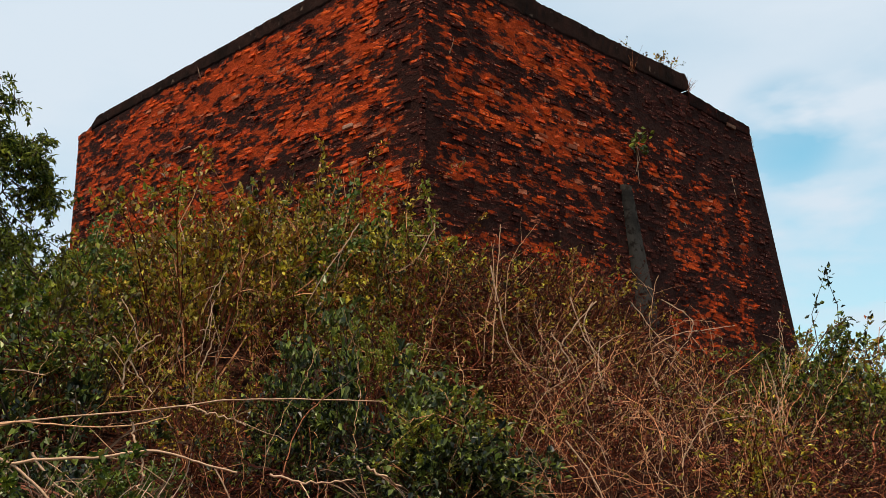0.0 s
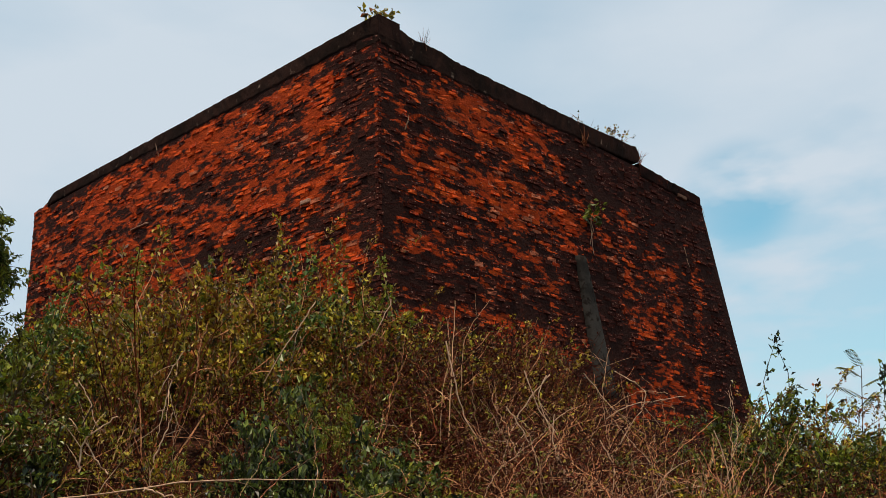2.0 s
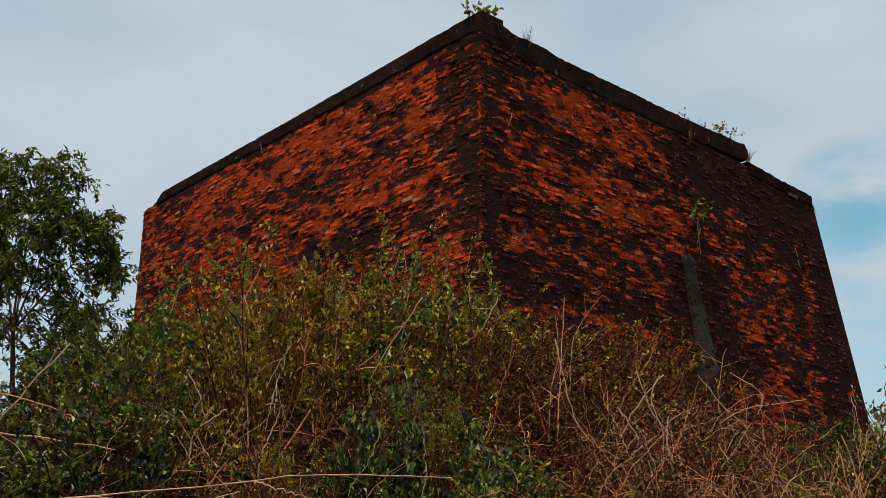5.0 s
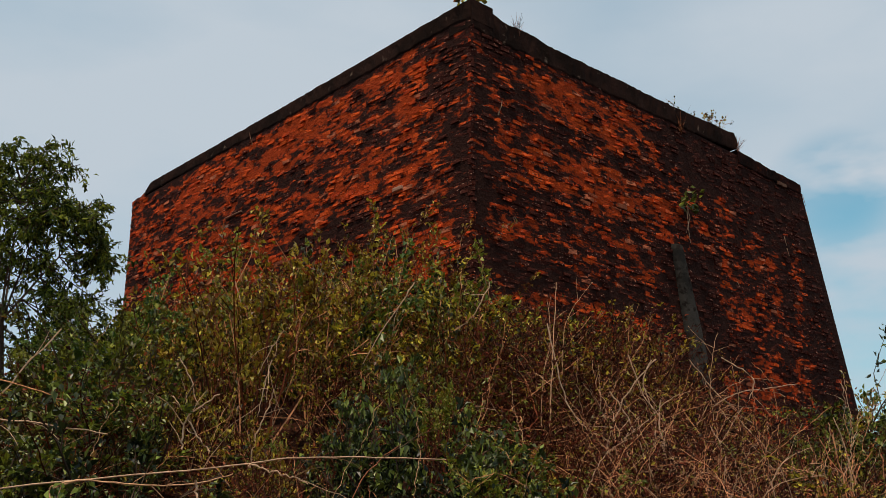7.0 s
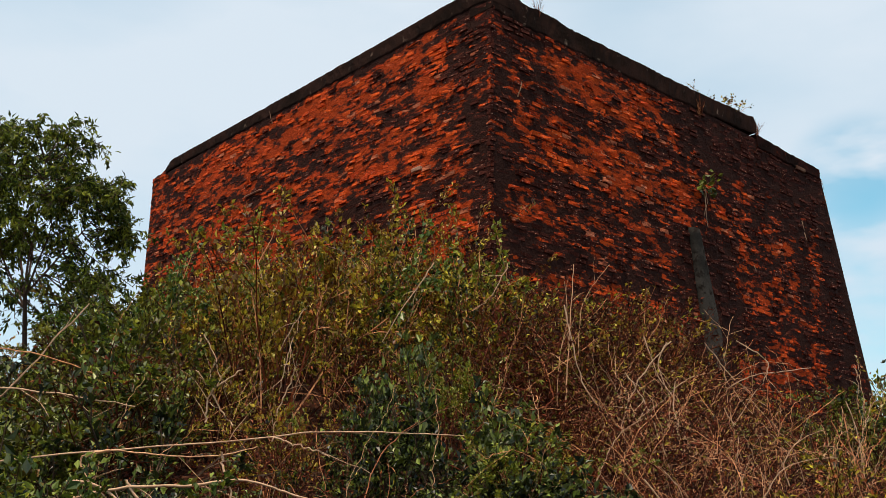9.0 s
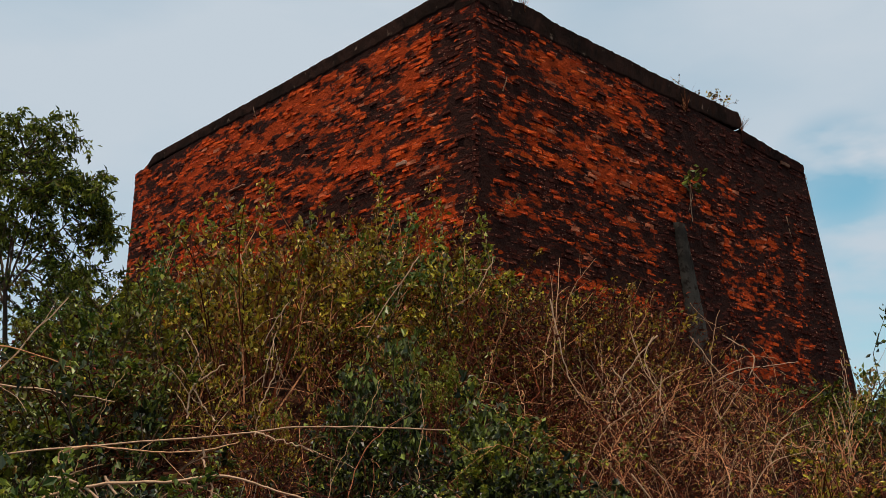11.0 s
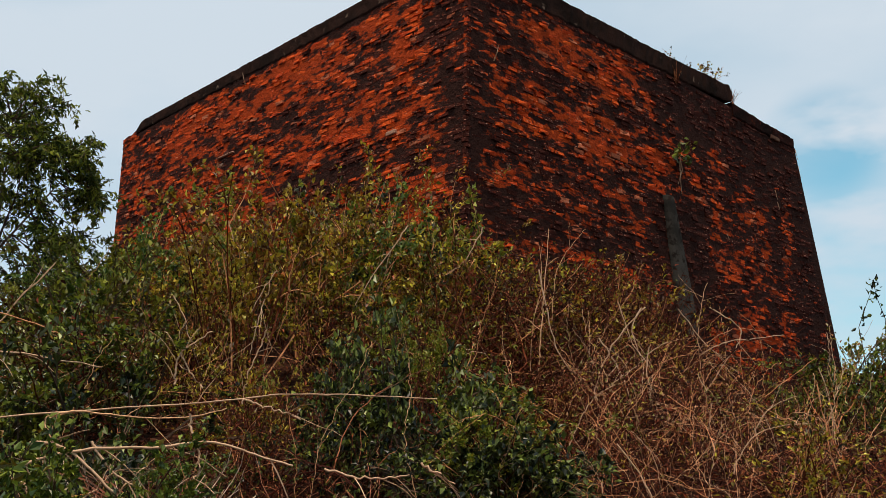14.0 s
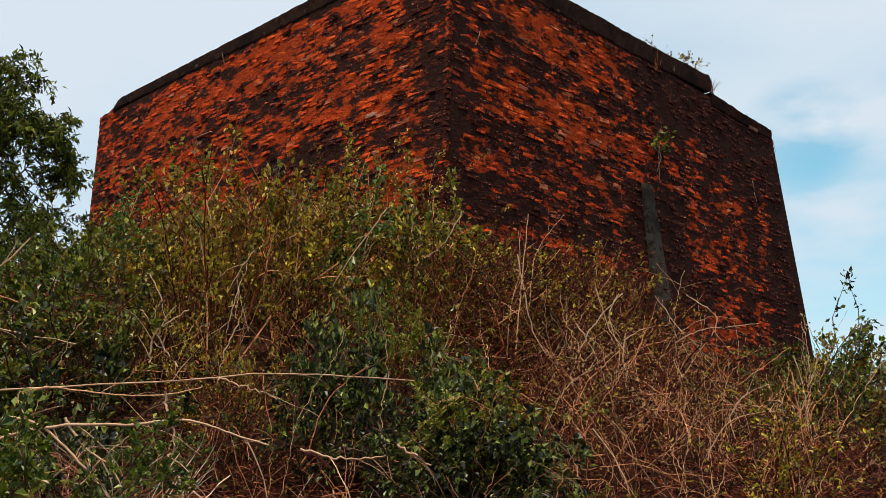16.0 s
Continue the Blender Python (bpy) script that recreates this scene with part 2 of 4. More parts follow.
def leaf_material(name, dark, light, dry, dry_share=0.08, gloss=0.5, shine=0.12, wither=0.2, vivid=2.3, fresh=0.6):
    """Leaves: each its own green, with shade and sunlit tones put into the colour, some of them dry, letting light
    through.
    """
    m, nt, bsdf = nodes_of(name)
    g = Net(nt)
    r = g.island()
    plant = g.object_random()
    # dark colours most leaves as if shaded, light a few as if sunlit
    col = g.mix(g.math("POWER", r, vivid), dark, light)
    col = g.mix(g.step(g.math("FRACT", g.math("MULTIPLY", r, 17.3)), 1.0 - dry_share, 1.0 - dry_share + 0.02), col, dry)
    col = g.mix(g.step(g.noise(g.position(), 0.9, 2.0), 0.5, 0.75, 0.0, 0.25), col, light)
    # some plants fresher, some half dead
    col = g.mix(g.step(plant, 0.42, 0.12, 0.0, fresh), col, tuple(v * k for v, k in zip(light, (0.22, 0.38, 0.5))))
    col = g.mix(g.step(plant, 0.62, 0.92, 0.0, wither), col, dry)
    g.link(col, bsdf.inputs["Base Color"])
    bsdf.inputs["Roughness"].default_value = gloss
    bsdf.inputs["Specular IOR Level"].default_value = shine
    tr = nt.nodes.new("ShaderNodeBsdfTranslucent")
    g.link(col, tr.inputs["Color"])
    mx = nt.nodes.new("ShaderNodeMixShader")
    mx.inputs[0].default_value = 0.22
    nt.links.new(bsdf.outputs[0], mx.inputs[1])
    nt.links.new(tr.outputs[0], mx.inputs[2])
    nt.links.new(mx.outputs[0], nt.nodes["Material Output"].inputs["Surface"])
    return m


def twig_material(name, a, b, c):
    m, nt, bsdf = nodes_of(name)
    g = Net(nt)
    r = g.island()
    col = g.mix(r, a, b)
    col = g.mix(g.step(g.math("FRACT", g.math("MULTIPLY", r, 13.7)), 0.80, 0.84), col, c)
    col = g.mix(g.step(g.noise(g.position(), 22.0, 2.0), 0.45, 0.7, 0.0, 0.5), col, tuple(v * 0.45 for v in a))
    g.link(col, bsdf.inputs["Base Color"])
    bsdf.inputs["Roughness"].default_value = 0.8
    bsdf.inputs["Specular IOR Level"].default_value = 0.15
    return m


def soil_material():
    m, nt, bsdf = nodes_of("litter_soil")
    g = Net(nt)
    p = g.position()
    a = g.noise(p, 0.8, 3.0)
    b = g.noise(p, 14.0, 4.0, 0.65)
    col = g.mix(g.step(a, 0.35, 0.65), (0.014, 0.005, 0.003), (0.045, 0.014, 0.007))
    col = g.mix(g.step(b, 0.45, 0.7, 0.0, 0.8), col, (0.13, 0.055, 0.03))
    col = g.mix(g.step(g.noise(p, 33.0, 3.0), 0.52, 0.66, 0.0, 0.8), col, (0.022, 0.013, 0.009))
    g.link(col, bsdf.inputs["Base Color"])
    bsdf.inputs["Roughness"].default_value = 0.95
    bsdf.inputs["Specular IOR Level"].default_value = 0.05
    g.link(g.bump(b, 0.9, 0.05), bsdf.inputs["Normal"])
    return m


BRICK, MORTAR, SOIL = brick_material(), mortar_material(), soil_material()
COPING = plaster_material("sooted_lime_plaster", (0.014, 0.008, 0.006), (0.032, 0.015, 0.011), (0.22, 0.15, 0.11), 0.63)
PLASTER = plaster_material("blackened_plaster", (0.010, 0.005, 0.004), (0.024, 0.008, 0.006), (0.10, 0.020, 0.009), 0.58)
CEMENT = plaster_material("grey_cement", (0.024, 0.021, 0.018), (0.058, 0.050, 0.042), (0.014, 0.009, 0.007), 0.52)
WORN_STONE = plaster_material("worn_brown_stone", (0.10, 0.05, 0.035), (0.16, 0.09, 0.06), (0.05, 0.02, 0.015))
PALE_STONE = plaster_material("pale_lime_stone", (0.34, 0.17, 0.11), (0.46, 0.27, 0.19), (0.3, 0.15, 0.1))
# near-black and bright leaf tones paint in shaded gaps and lit leaves
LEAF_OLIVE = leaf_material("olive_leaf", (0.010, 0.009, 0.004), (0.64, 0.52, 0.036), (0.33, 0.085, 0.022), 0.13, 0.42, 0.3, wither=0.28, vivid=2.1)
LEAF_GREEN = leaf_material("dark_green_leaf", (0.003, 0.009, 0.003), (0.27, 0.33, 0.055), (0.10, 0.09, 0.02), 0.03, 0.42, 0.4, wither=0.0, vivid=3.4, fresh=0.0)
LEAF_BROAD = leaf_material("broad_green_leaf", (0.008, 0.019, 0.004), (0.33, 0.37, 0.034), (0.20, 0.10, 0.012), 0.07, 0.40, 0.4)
LEAF_TREE = leaf_material("tree_leaf", (0.015, 0.038, 0.007), (0.31, 0.35, 0.034), (0.12, 0.10, 0.02), 0.03, 0.4)
LEAF_DRY = leaf_material("dry_leaf", (0.013, 0.004, 0.003), (0.22, 0.048, 0.022), (0.08, 0.034, 0.014), 0.2, 0.8)
TWIG_DRY = twig_material("dry_twig", (0.028, 0.006, 0.002), (0.17, 0.036, 0.010), (0.64, 0.28, 0.13))
TWIG_RED = twig_material("reddish_straw", (0.009, 0.003, 0.002), (0.095, 0.018, 0.008), (0.54, 0.19, 0.09))
TWIG_PALE = twig_material("bleached_twig", (0.46, 0.24, 0.125), (0.73, 0.48, 0.31), (0.56, 0.35, 0.22))
TWIG_STRAW = twig_material("pinkish_straw", (0.14, 0.031, 0.009), (0.38, 0.105, 0.034), (0.68, 0.37, 0.20))
TWIG_HEAP = twig_material("bleached_pink_straw", (0.24, 0.070, 0.036), (0.48, 0.20, 0.12), (0.74, 0.50, 0.38))
BARK = twig_material("brown_bark", (0.075, 0.045, 0.028), (0.13, 0.08, 0.05), (0.05, 0.03, 0.02))


# ---- mesh helpers ----
def mesh_object(name, verts, faces, material, parent=None, label="", smooth=False):
    me = bpy.data.meshes.new(name)
    me.from_pydata(verts, [], faces)
    me.materials.append(material)
    if smooth:
        me.shade_smooth()
    me.update()
    ob = new(name, me)
    if parent is not None:
        ob.parent = parent
    return tagged(ob, label) if label else ob


def part(name, bm, material, parent, label="", smooth=False):
    me = bpy.data.meshes.new(name)
    bm.to_mesh(me)
    bm.free()
    me.materials.append(material)
    if smooth:
        me.shade_smooth()
    ob = new(name, me)
    ob.parent = parent
    return tagged(ob, label) if label else ob


def thing(name, label, category, m=None, group="", kind=""):
    ob = new(name)
    ob.empty_display_size = 0.2
    if m is not None:
        ob.matrix_world = m
    return tagged(ob, label, category, group, kind)


class Soup:
    """Many small pieces gathered into one mesh."""

    def __init__(self):
        self.v, self.f, self.n = [], [], 0

    def add(self, verts, faces):
        self.v.extend(verts)
        n = self.n
        self.f.extend(tuple(i + n for i in f) for f in faces)
        self.n += len(verts)

    def tube(self, pts, r0, r1, sides=3):
        """A tapering, bent twig through the points."""
        k = len(pts)
        rings = []
        for i, p in enumerate(pts):
            t = (pts[min(i + 1, k - 1)] - pts[max(i - 1, 0)])
            t = t.normalized() if t.length > 1e-6 else Vector((0, 0, 1))
            a = t.orthogonal().normalized()
            b = t.cross(a)
            r = r0 + (r1 - r0) * i / (k - 1)
            rings += [tuple(p + r * (math.cos(c) * a + math.sin(c) * b)) for c in (math.tau * j / sides for j in range(sides))]
        faces = [(i * sides + j, i * sides + (j + 1) % sides, (i + 1) * sides + (j + 1) % sides, (i + 1) * sides + j)
                 for i in range(k - 1) for j in range(sides)]
        self.add(rings, faces)

    def leaf(self, p, way, up, length, width, fold=0.25):
        """A leaf folded along its midrib, from p along way."""
        side = way.cross(up)
        side = side.normalized() if side.length > 1e-6 else way.orthogonal().normalized()
        nor = side.cross(way)
        mid = p + way * (length * 0.45)
        lift = nor * (width * fold)
        self.add([tuple(p), tuple(mid + side * (width / 2) + lift), tuple(p + way * length - nor * (length * 0.12)), tuple(mid - side * (width / 2) + lift)],
                 [(0, 1, 2), (0, 2, 3)])

    def build(self, name, material, parent, label="", smooth=False):
        return mesh_object(name, self.v, self.f, material, parent, label, smooth)


def ball(rng, r=1.0):
    while True:
        v = Vector((rng.uniform(-1, 1), rng.uniform(-1, 1), rng.uniform(-1, 1)))
        if 0.01 < v.length < 1:
            return v * r


def bent(rng, p, way, length, k=6, wander=0.25, droop=0.0, lift=0.0):
    """A crooked line of k + 1 points."""
    pts, w = [p.copy()], way.normalized()
    for i in range(k):
        w = (w + ball(rng, wander) + Vector((0, 0, lift - droop * (i + 1) / k))).normalized()
        pts.append(pts[-1] + w * (length / k))
    return pts


def along(pts, u):
    x = u * (len(pts) - 1)
    i = min(int(x), len(pts) - 2)
    return pts[i].lerp(pts[i + 1], x - i), (pts[i + 1] - pts[i]).normalized()


# ---- ground ----
def smooth_between(x, xs, ys):
    for i in range(len(xs) - 1):
        if x <= xs[i + 1]:
            u = max(0.0, (x - xs[i]) / (xs[i + 1] - xs[i]))
            u = u * u * (3 - 2 * u) * 0.35 + u * 0.65
            return ys[i] + (ys[i + 1] - ys[i]) * u
    return ys[-1]


def ground_z(x, y):
    prof = smooth_between(y, (-1e4, 2.6, 5.5, 8.0, 11.0, 15.0, 20.0, 34.0, 70.0, 1e5), (0.0, 0.0, 1.22, 2.25, 3.45, 4.45, 4.9, 4.6, 0.6, 0.0))
    w = 4.4 if x > -0.8 else 5.2
    k = math.exp(-((x + 0.8) / w) ** 2)
    share = smooth_between(y, (0, 5.5, 9.0), (0.0, 0.12, 0.45))
    z = prof * (1 - share + share * k)
    if 2.6 < y < 60 and abs(x) < 60:
        z += 0.10 * noise.noise((x * 0.7, y * 0.7, 0)) + 0.05 * noise.noise((x * 2.3, y * 2.3, 4))
    return z


def build_ground():
    near_x = [-14 + 0.35 * i for i in range(81)]
    near_y = [1.0 + 0.35 * i for i in range(80)]
    far = [1.25 ** i for i in range(3, 36)]
    xs = [near_x[0] - f for f in reversed(far)] + near_x + [near_x[-1] + f for f in far]
    ys = [near_y[0] - f for f in reversed(far)] + near_y + [near_y[-1] + f for f in far]
    verts = [(x, y, ground_z(x, y)) for y in ys for x in xs]
    n = len(xs)
    faces = [(j * n + i, j * n + i + 1, (j + 1) * n + i + 1, (j + 1) * n + i) for j in range(len(ys) - 1) for i in range(n - 1)]
    g = mesh_object("ground", verts, faces, SOIL, smooth=True)
    tagged(g, "reddish earth bank strewn with dry plant litter", "ground", kind="structure")


build_ground()

# ---- the brick building ----
COURSE, BRICK_L = 0.088, 0.262


def on_left(s, z, out=0.0):
    return ARRIS + D_LEFT * s + N_LEFT * out + Vector((0, 0, z))


def on_right(s, z, out=0.0):
    return ARRIS + D_RIGHT * s + N_RIGHT * out + Vector((0, 0, z))


def building():
    b = thing("brick_building", "old windowless red brick building blackened by soot and moss", "building")
    foot = 2.4
    back = 0.55
    # four walls with thickness, of rough mortar behind the bricks
    def wall_box(name, a0, a1, b0, b1, inward, z_a, z_b):
        """From a0 (foot) and a1 (head) to b0 and b1."""
        bm = bmesh.new()
        pts = []
        for p0, p1, zt in ((a0, a1, z_a), (b0, b1, z_b)):
            for q in (Vector((0, 0, 0)), inward * back):
                pts.append((bm.verts.new((p0.x + q.x, p0.y + q.y, foot)), bm.verts.new((p1.x + q.x, p1.y + q.y, zt))))
        (a, A), (c, C), (d, D), (e, E) = pts
        for f in ((a, d, D, A), (c, C, E, e), (a, A, C, c), (d, e, E, D), (A, D, E, C), (a, c, e, d)):
            bm.faces.new(f)
        bmesh.ops.recalc_face_normals(bm, faces=bm.faces)
        return part(name, bm, MORTAR, b)

    c0 = ARRIS
    l0 = ARRIS + D_LEFT * LEN_LEFT
    r_top, r_foot = ARRIS + D_RIGHT * (right_end(10.2) - 0.04), ARRIS + D_RIGHT * (right_end(foot) - 0.04)
    left = wall_box("wall", c0 + D_LEFT * 0.03 - N_LEFT * 0.003, c0 + D_LEFT * 0.03 - N_LEFT * 0.003, l0 - N_LEFT * 0.003, l0 - N_LEFT * 0.003, -N_LEFT, TOP - 0.05, TOP - 0.16)
    right = wall_box("wall", c0 + D_RIGHT * 0.06 - N_RIGHT * 0.003, c0 + D_RIGHT * 0.06 - N_RIGHT * 0.003, r_foot - N_RIGHT * 0.003, r_top - N_RIGHT * 0.003, -N_RIGHT, TOP - 0.30, TOP - 0.42)
    deep = D_LEFT * 9.5
    wall_box("wall", r_foot + D_LEFT * 0.56, r_top + D_LEFT * 0.56, r_foot + deep, r_top + deep, -D_RIGHT, TOP - 0.42, TOP - 0.42)
    wall_box("wall", l0 + D_RIGHT * 0.56, l0 + D_RIGHT * 0.56, l0 + D_RIGHT * 9.5, l0 + D_RIGHT * 9.5, -D_LEFT, TOP - 0.4, TOP - 0.4)
    # flat roof behind the parapet
    bm = bmesh.new()
    q = [c0 + D_LEFT * 0.56 + D_RIGHT * 0.56, l0 + D_RIGHT * 0.56 - D_LEFT * 0.56, l0 + D_RIGHT * 9.5, r_top + deep, r_top + D_LEFT * 0.56 - D_RIGHT * 0.56]
    lo = [bm.verts.new((v.x, v.y, 9.6)) for v in q]
    hi = [bm.verts.new((v.x, v.y, 9.8)) for v in q]
    bm.faces.new(lo)
    bm.faces.new(hi)
    for i in range(5):
        j = (i + 1) % 5
        bm.faces.new((lo[i], lo[j], hi[j], hi[i]))
    bmesh.ops.recalc_face_normals(bm, faces=bm.faces)
    part("roof", bm, COPING, b, "flat blackened lime roof")
    return b, left, right


house, wall_l, wall_r = building()


def parapet(name, place, profile, depth, out, parent, label, material=COPING, seed=1, rough=0.014):
    """A ragged weathered head along a wall: profile is (along, under side, top)."""
    rng = random.Random(seed)
    bm = bmesh.new()
    rows = []
    s0, s1 = profile[0][0], profile[-1][0]
    n = int((s1 - s0) / 0.09)
    for i in range(n + 1):
        s = s0 + (s1 - s0) * i / n
        xs = [p[0] for p in profile]
        zb = float(np.interp(s, xs, [p[1] for p in profile])) + rng.uniform(-0.02, 0.02)
        zt = float(np.interp(s, xs, [p[2] for p in profile])) + rng.uniform(-rough, rough)
        o = out + rng.uniform(-0.008, 0.008)
        zm = zb + (zt - zb) * 0.55
        rows.append([bm.verts.new(place(s, z, q)) for z, q in ((zb, o * 0.3), (zb + 0.03, o), (zm, o + rng.uniform(-0.01, 0.01)), (zt - 0.02, o), (zt, o - 0.03), (zt, -depth), (zb, -depth))])
    for a, c in zip(rows, rows[1:]):
        for j in range(7):
            k = (j + 1) % 7
            bm.faces.new((a[j], a[k], c[k], c[j]))
    bm.faces.new(rows[0])
    bm.faces.new(rows[-1])
    bmesh.ops.recalc_face_normals(bm, faces=bm.faces)
    return part(name, bm, material, parent, label)


parapet("coping", on_left, [(-0.02, 10.36, 10.72), (0.5, 10.40, 10.73), (5, 10.42, 10.72), (10.9, 10.50, 10.75), (11.05, 10.50, 10.71), (11.2, 10.48, 10.60)], 0.5, 0.016, house,
        "sooty black lime coping", seed=3, rough=0.005)
parapet("coping", on_left, [(11.2, 10.38, 10.58), (11.4, 10.38, 10.52), (LEN_LEFT, 10.36, 10.50)], 0.5, 0.02, house, "broken end of the coping", BRICK, seed=4)
parapet("coping", on_right, [(0.0, 10.22, 10.71), (0.3, 10.18, 10.71), (0.58, 10.18, 10.66), (0.75, 10.18, 10.57), (1.05, 10.18, 10.62), (1.5, 10.18, 10.62), (1.87, 10.18, 10.57), (2.8, 10.18, 10.58), (3.7, 10.20, 10.59), (5.45, 10.22, 10.62),
                                 (6.2, 10.24, 10.64), (7.76, 10.30, 10.70), (7.84, 10.34, 10.6)], 0.5, 0.018, house, "ragged broken black coping", seed=5)
parapet("coping", on_right, [(7.84, 10.02, 10.33), (9.0, 10.0, 10.27), (10.38, 9.98, 10.24)], 0.5, 0.026, house, "low black coping of the end bay", PLASTER, seed=6)


def plaster_sheet(name, outline, thick, material, parent, label, cell=0.13):
    """What is left of a coat of plaster on the right-hand wall: the cells of a grid inside an outline."""
    def inside(s, z):
        hit = False
        for (x0, y0), (x1, y1) in zip(outline, outline[1:] + outline[:1]):
            if (y0 > z) != (y1 > z) and s < (x1 - x0) * (z - y0) / (y1 - y0) + x0:
                hit = not hit
        return hit

    bm = bmesh.new()
    verts = {}

    def vert(i, j, o):
        if (i, j, o) not in verts:
            s, z = i * cell, j * cell
            e = 0.35 * cell
            verts[i, j, o] = bm.verts.new(on_right(s + e * noise.noise((s * 3, z * 3, 1)), z + e * noise.noise((s * 3, z * 3, 7)), thick + 0.008 * noise.noise((s * 4, z * 4, 2)) if o else 0.0))
        return verts[i, j, o]

    cells = {(i, j) for i in range(-2, 100) for j in range(30, 90)
             if inside((i + 0.5) * cell + 0.16 * noise.noise((i * 0.35, j * 0.35, 9)), (j + 0.5) * cell + 0.16 * noise.noise((i * 0.35, j * 0.35, 5)))}
    for i, j in cells:
        bm.faces.new((vert(i, j, 1), vert(i + 1, j, 1), vert(i + 1, j + 1, 1), vert(i, j + 1, 1)))
        for di, dj, (p, q) in ((-1, 0, ((0, 1), (0, 0))), (1, 0, ((1, 0), (1, 1))), (0, -1, ((0, 0), (1, 0))), (0, 1, ((1, 1), (0, 1)))):
            if (i + di, j + dj) not in cells:
                a, c = (i + p[0], j + p[1]), (i + q[0], j + q[1])
                bm.faces.new((vert(*a, 0), vert(*c, 0), vert(*c, 1), vert(*a, 1)))
    bmesh.ops.recalc_face_normals(bm, faces=bm.faces)
    return part(name, bm, material, parent, label, smooth=True)


plaster_sheet("plaster", [(5.7, 10.25), (6.75, 10.25), (6.8, 9.6), (7.6, 9.55), (7.7, 9.95), (10.3, 9.95), (10.4, 9.3), (9.9, 8.95), (8.9, 9.1), (7.9, 9.2), (7.0, 9.25), (6.3, 9.35)], 0.024, PLASTER,
              house, "patch of black mouldy plaster", 0.1)


def drain():
    """A cement rain chute, half round, running down the wall and widening to its foot."""
    bm = bmesh.new()
    rows = []
    rng = random.Random(8)
    n = 22
    for i in range(n + 1):
        u = i / n
        s, z = 5.32 + 0.54 * u, 7.66 - 2.65 * u
        half = 0.14 + 0.13 * u + rng.uniform(-0.008, 0.008)
        proud = 0.10 + 0.05 * u
        ring = [on_right(s + half * math.cos(a) * 1.15, z, 0.01 + proud * math.sin(a) ** 0.7) for a in (math.pi * k / 8 for k in range(9))]
        rows.append([bm.verts.new(p) for p in ring])
    for a, c in zip(rows, rows[1:]):
        for j in range(8):
            bm.faces.new((a[j], c[j], c[j + 1], a[j + 1]))
    bm.faces.new(rows[0])
    bm.faces.new(list(reversed(rows[-1])))
    bmesh.ops.recalc_face_normals(bm, faces=bm.faces)
    part("drain_chute", bm, CEMENT, house, "grey cement rain chute down the wall", smooth=True)


drain()


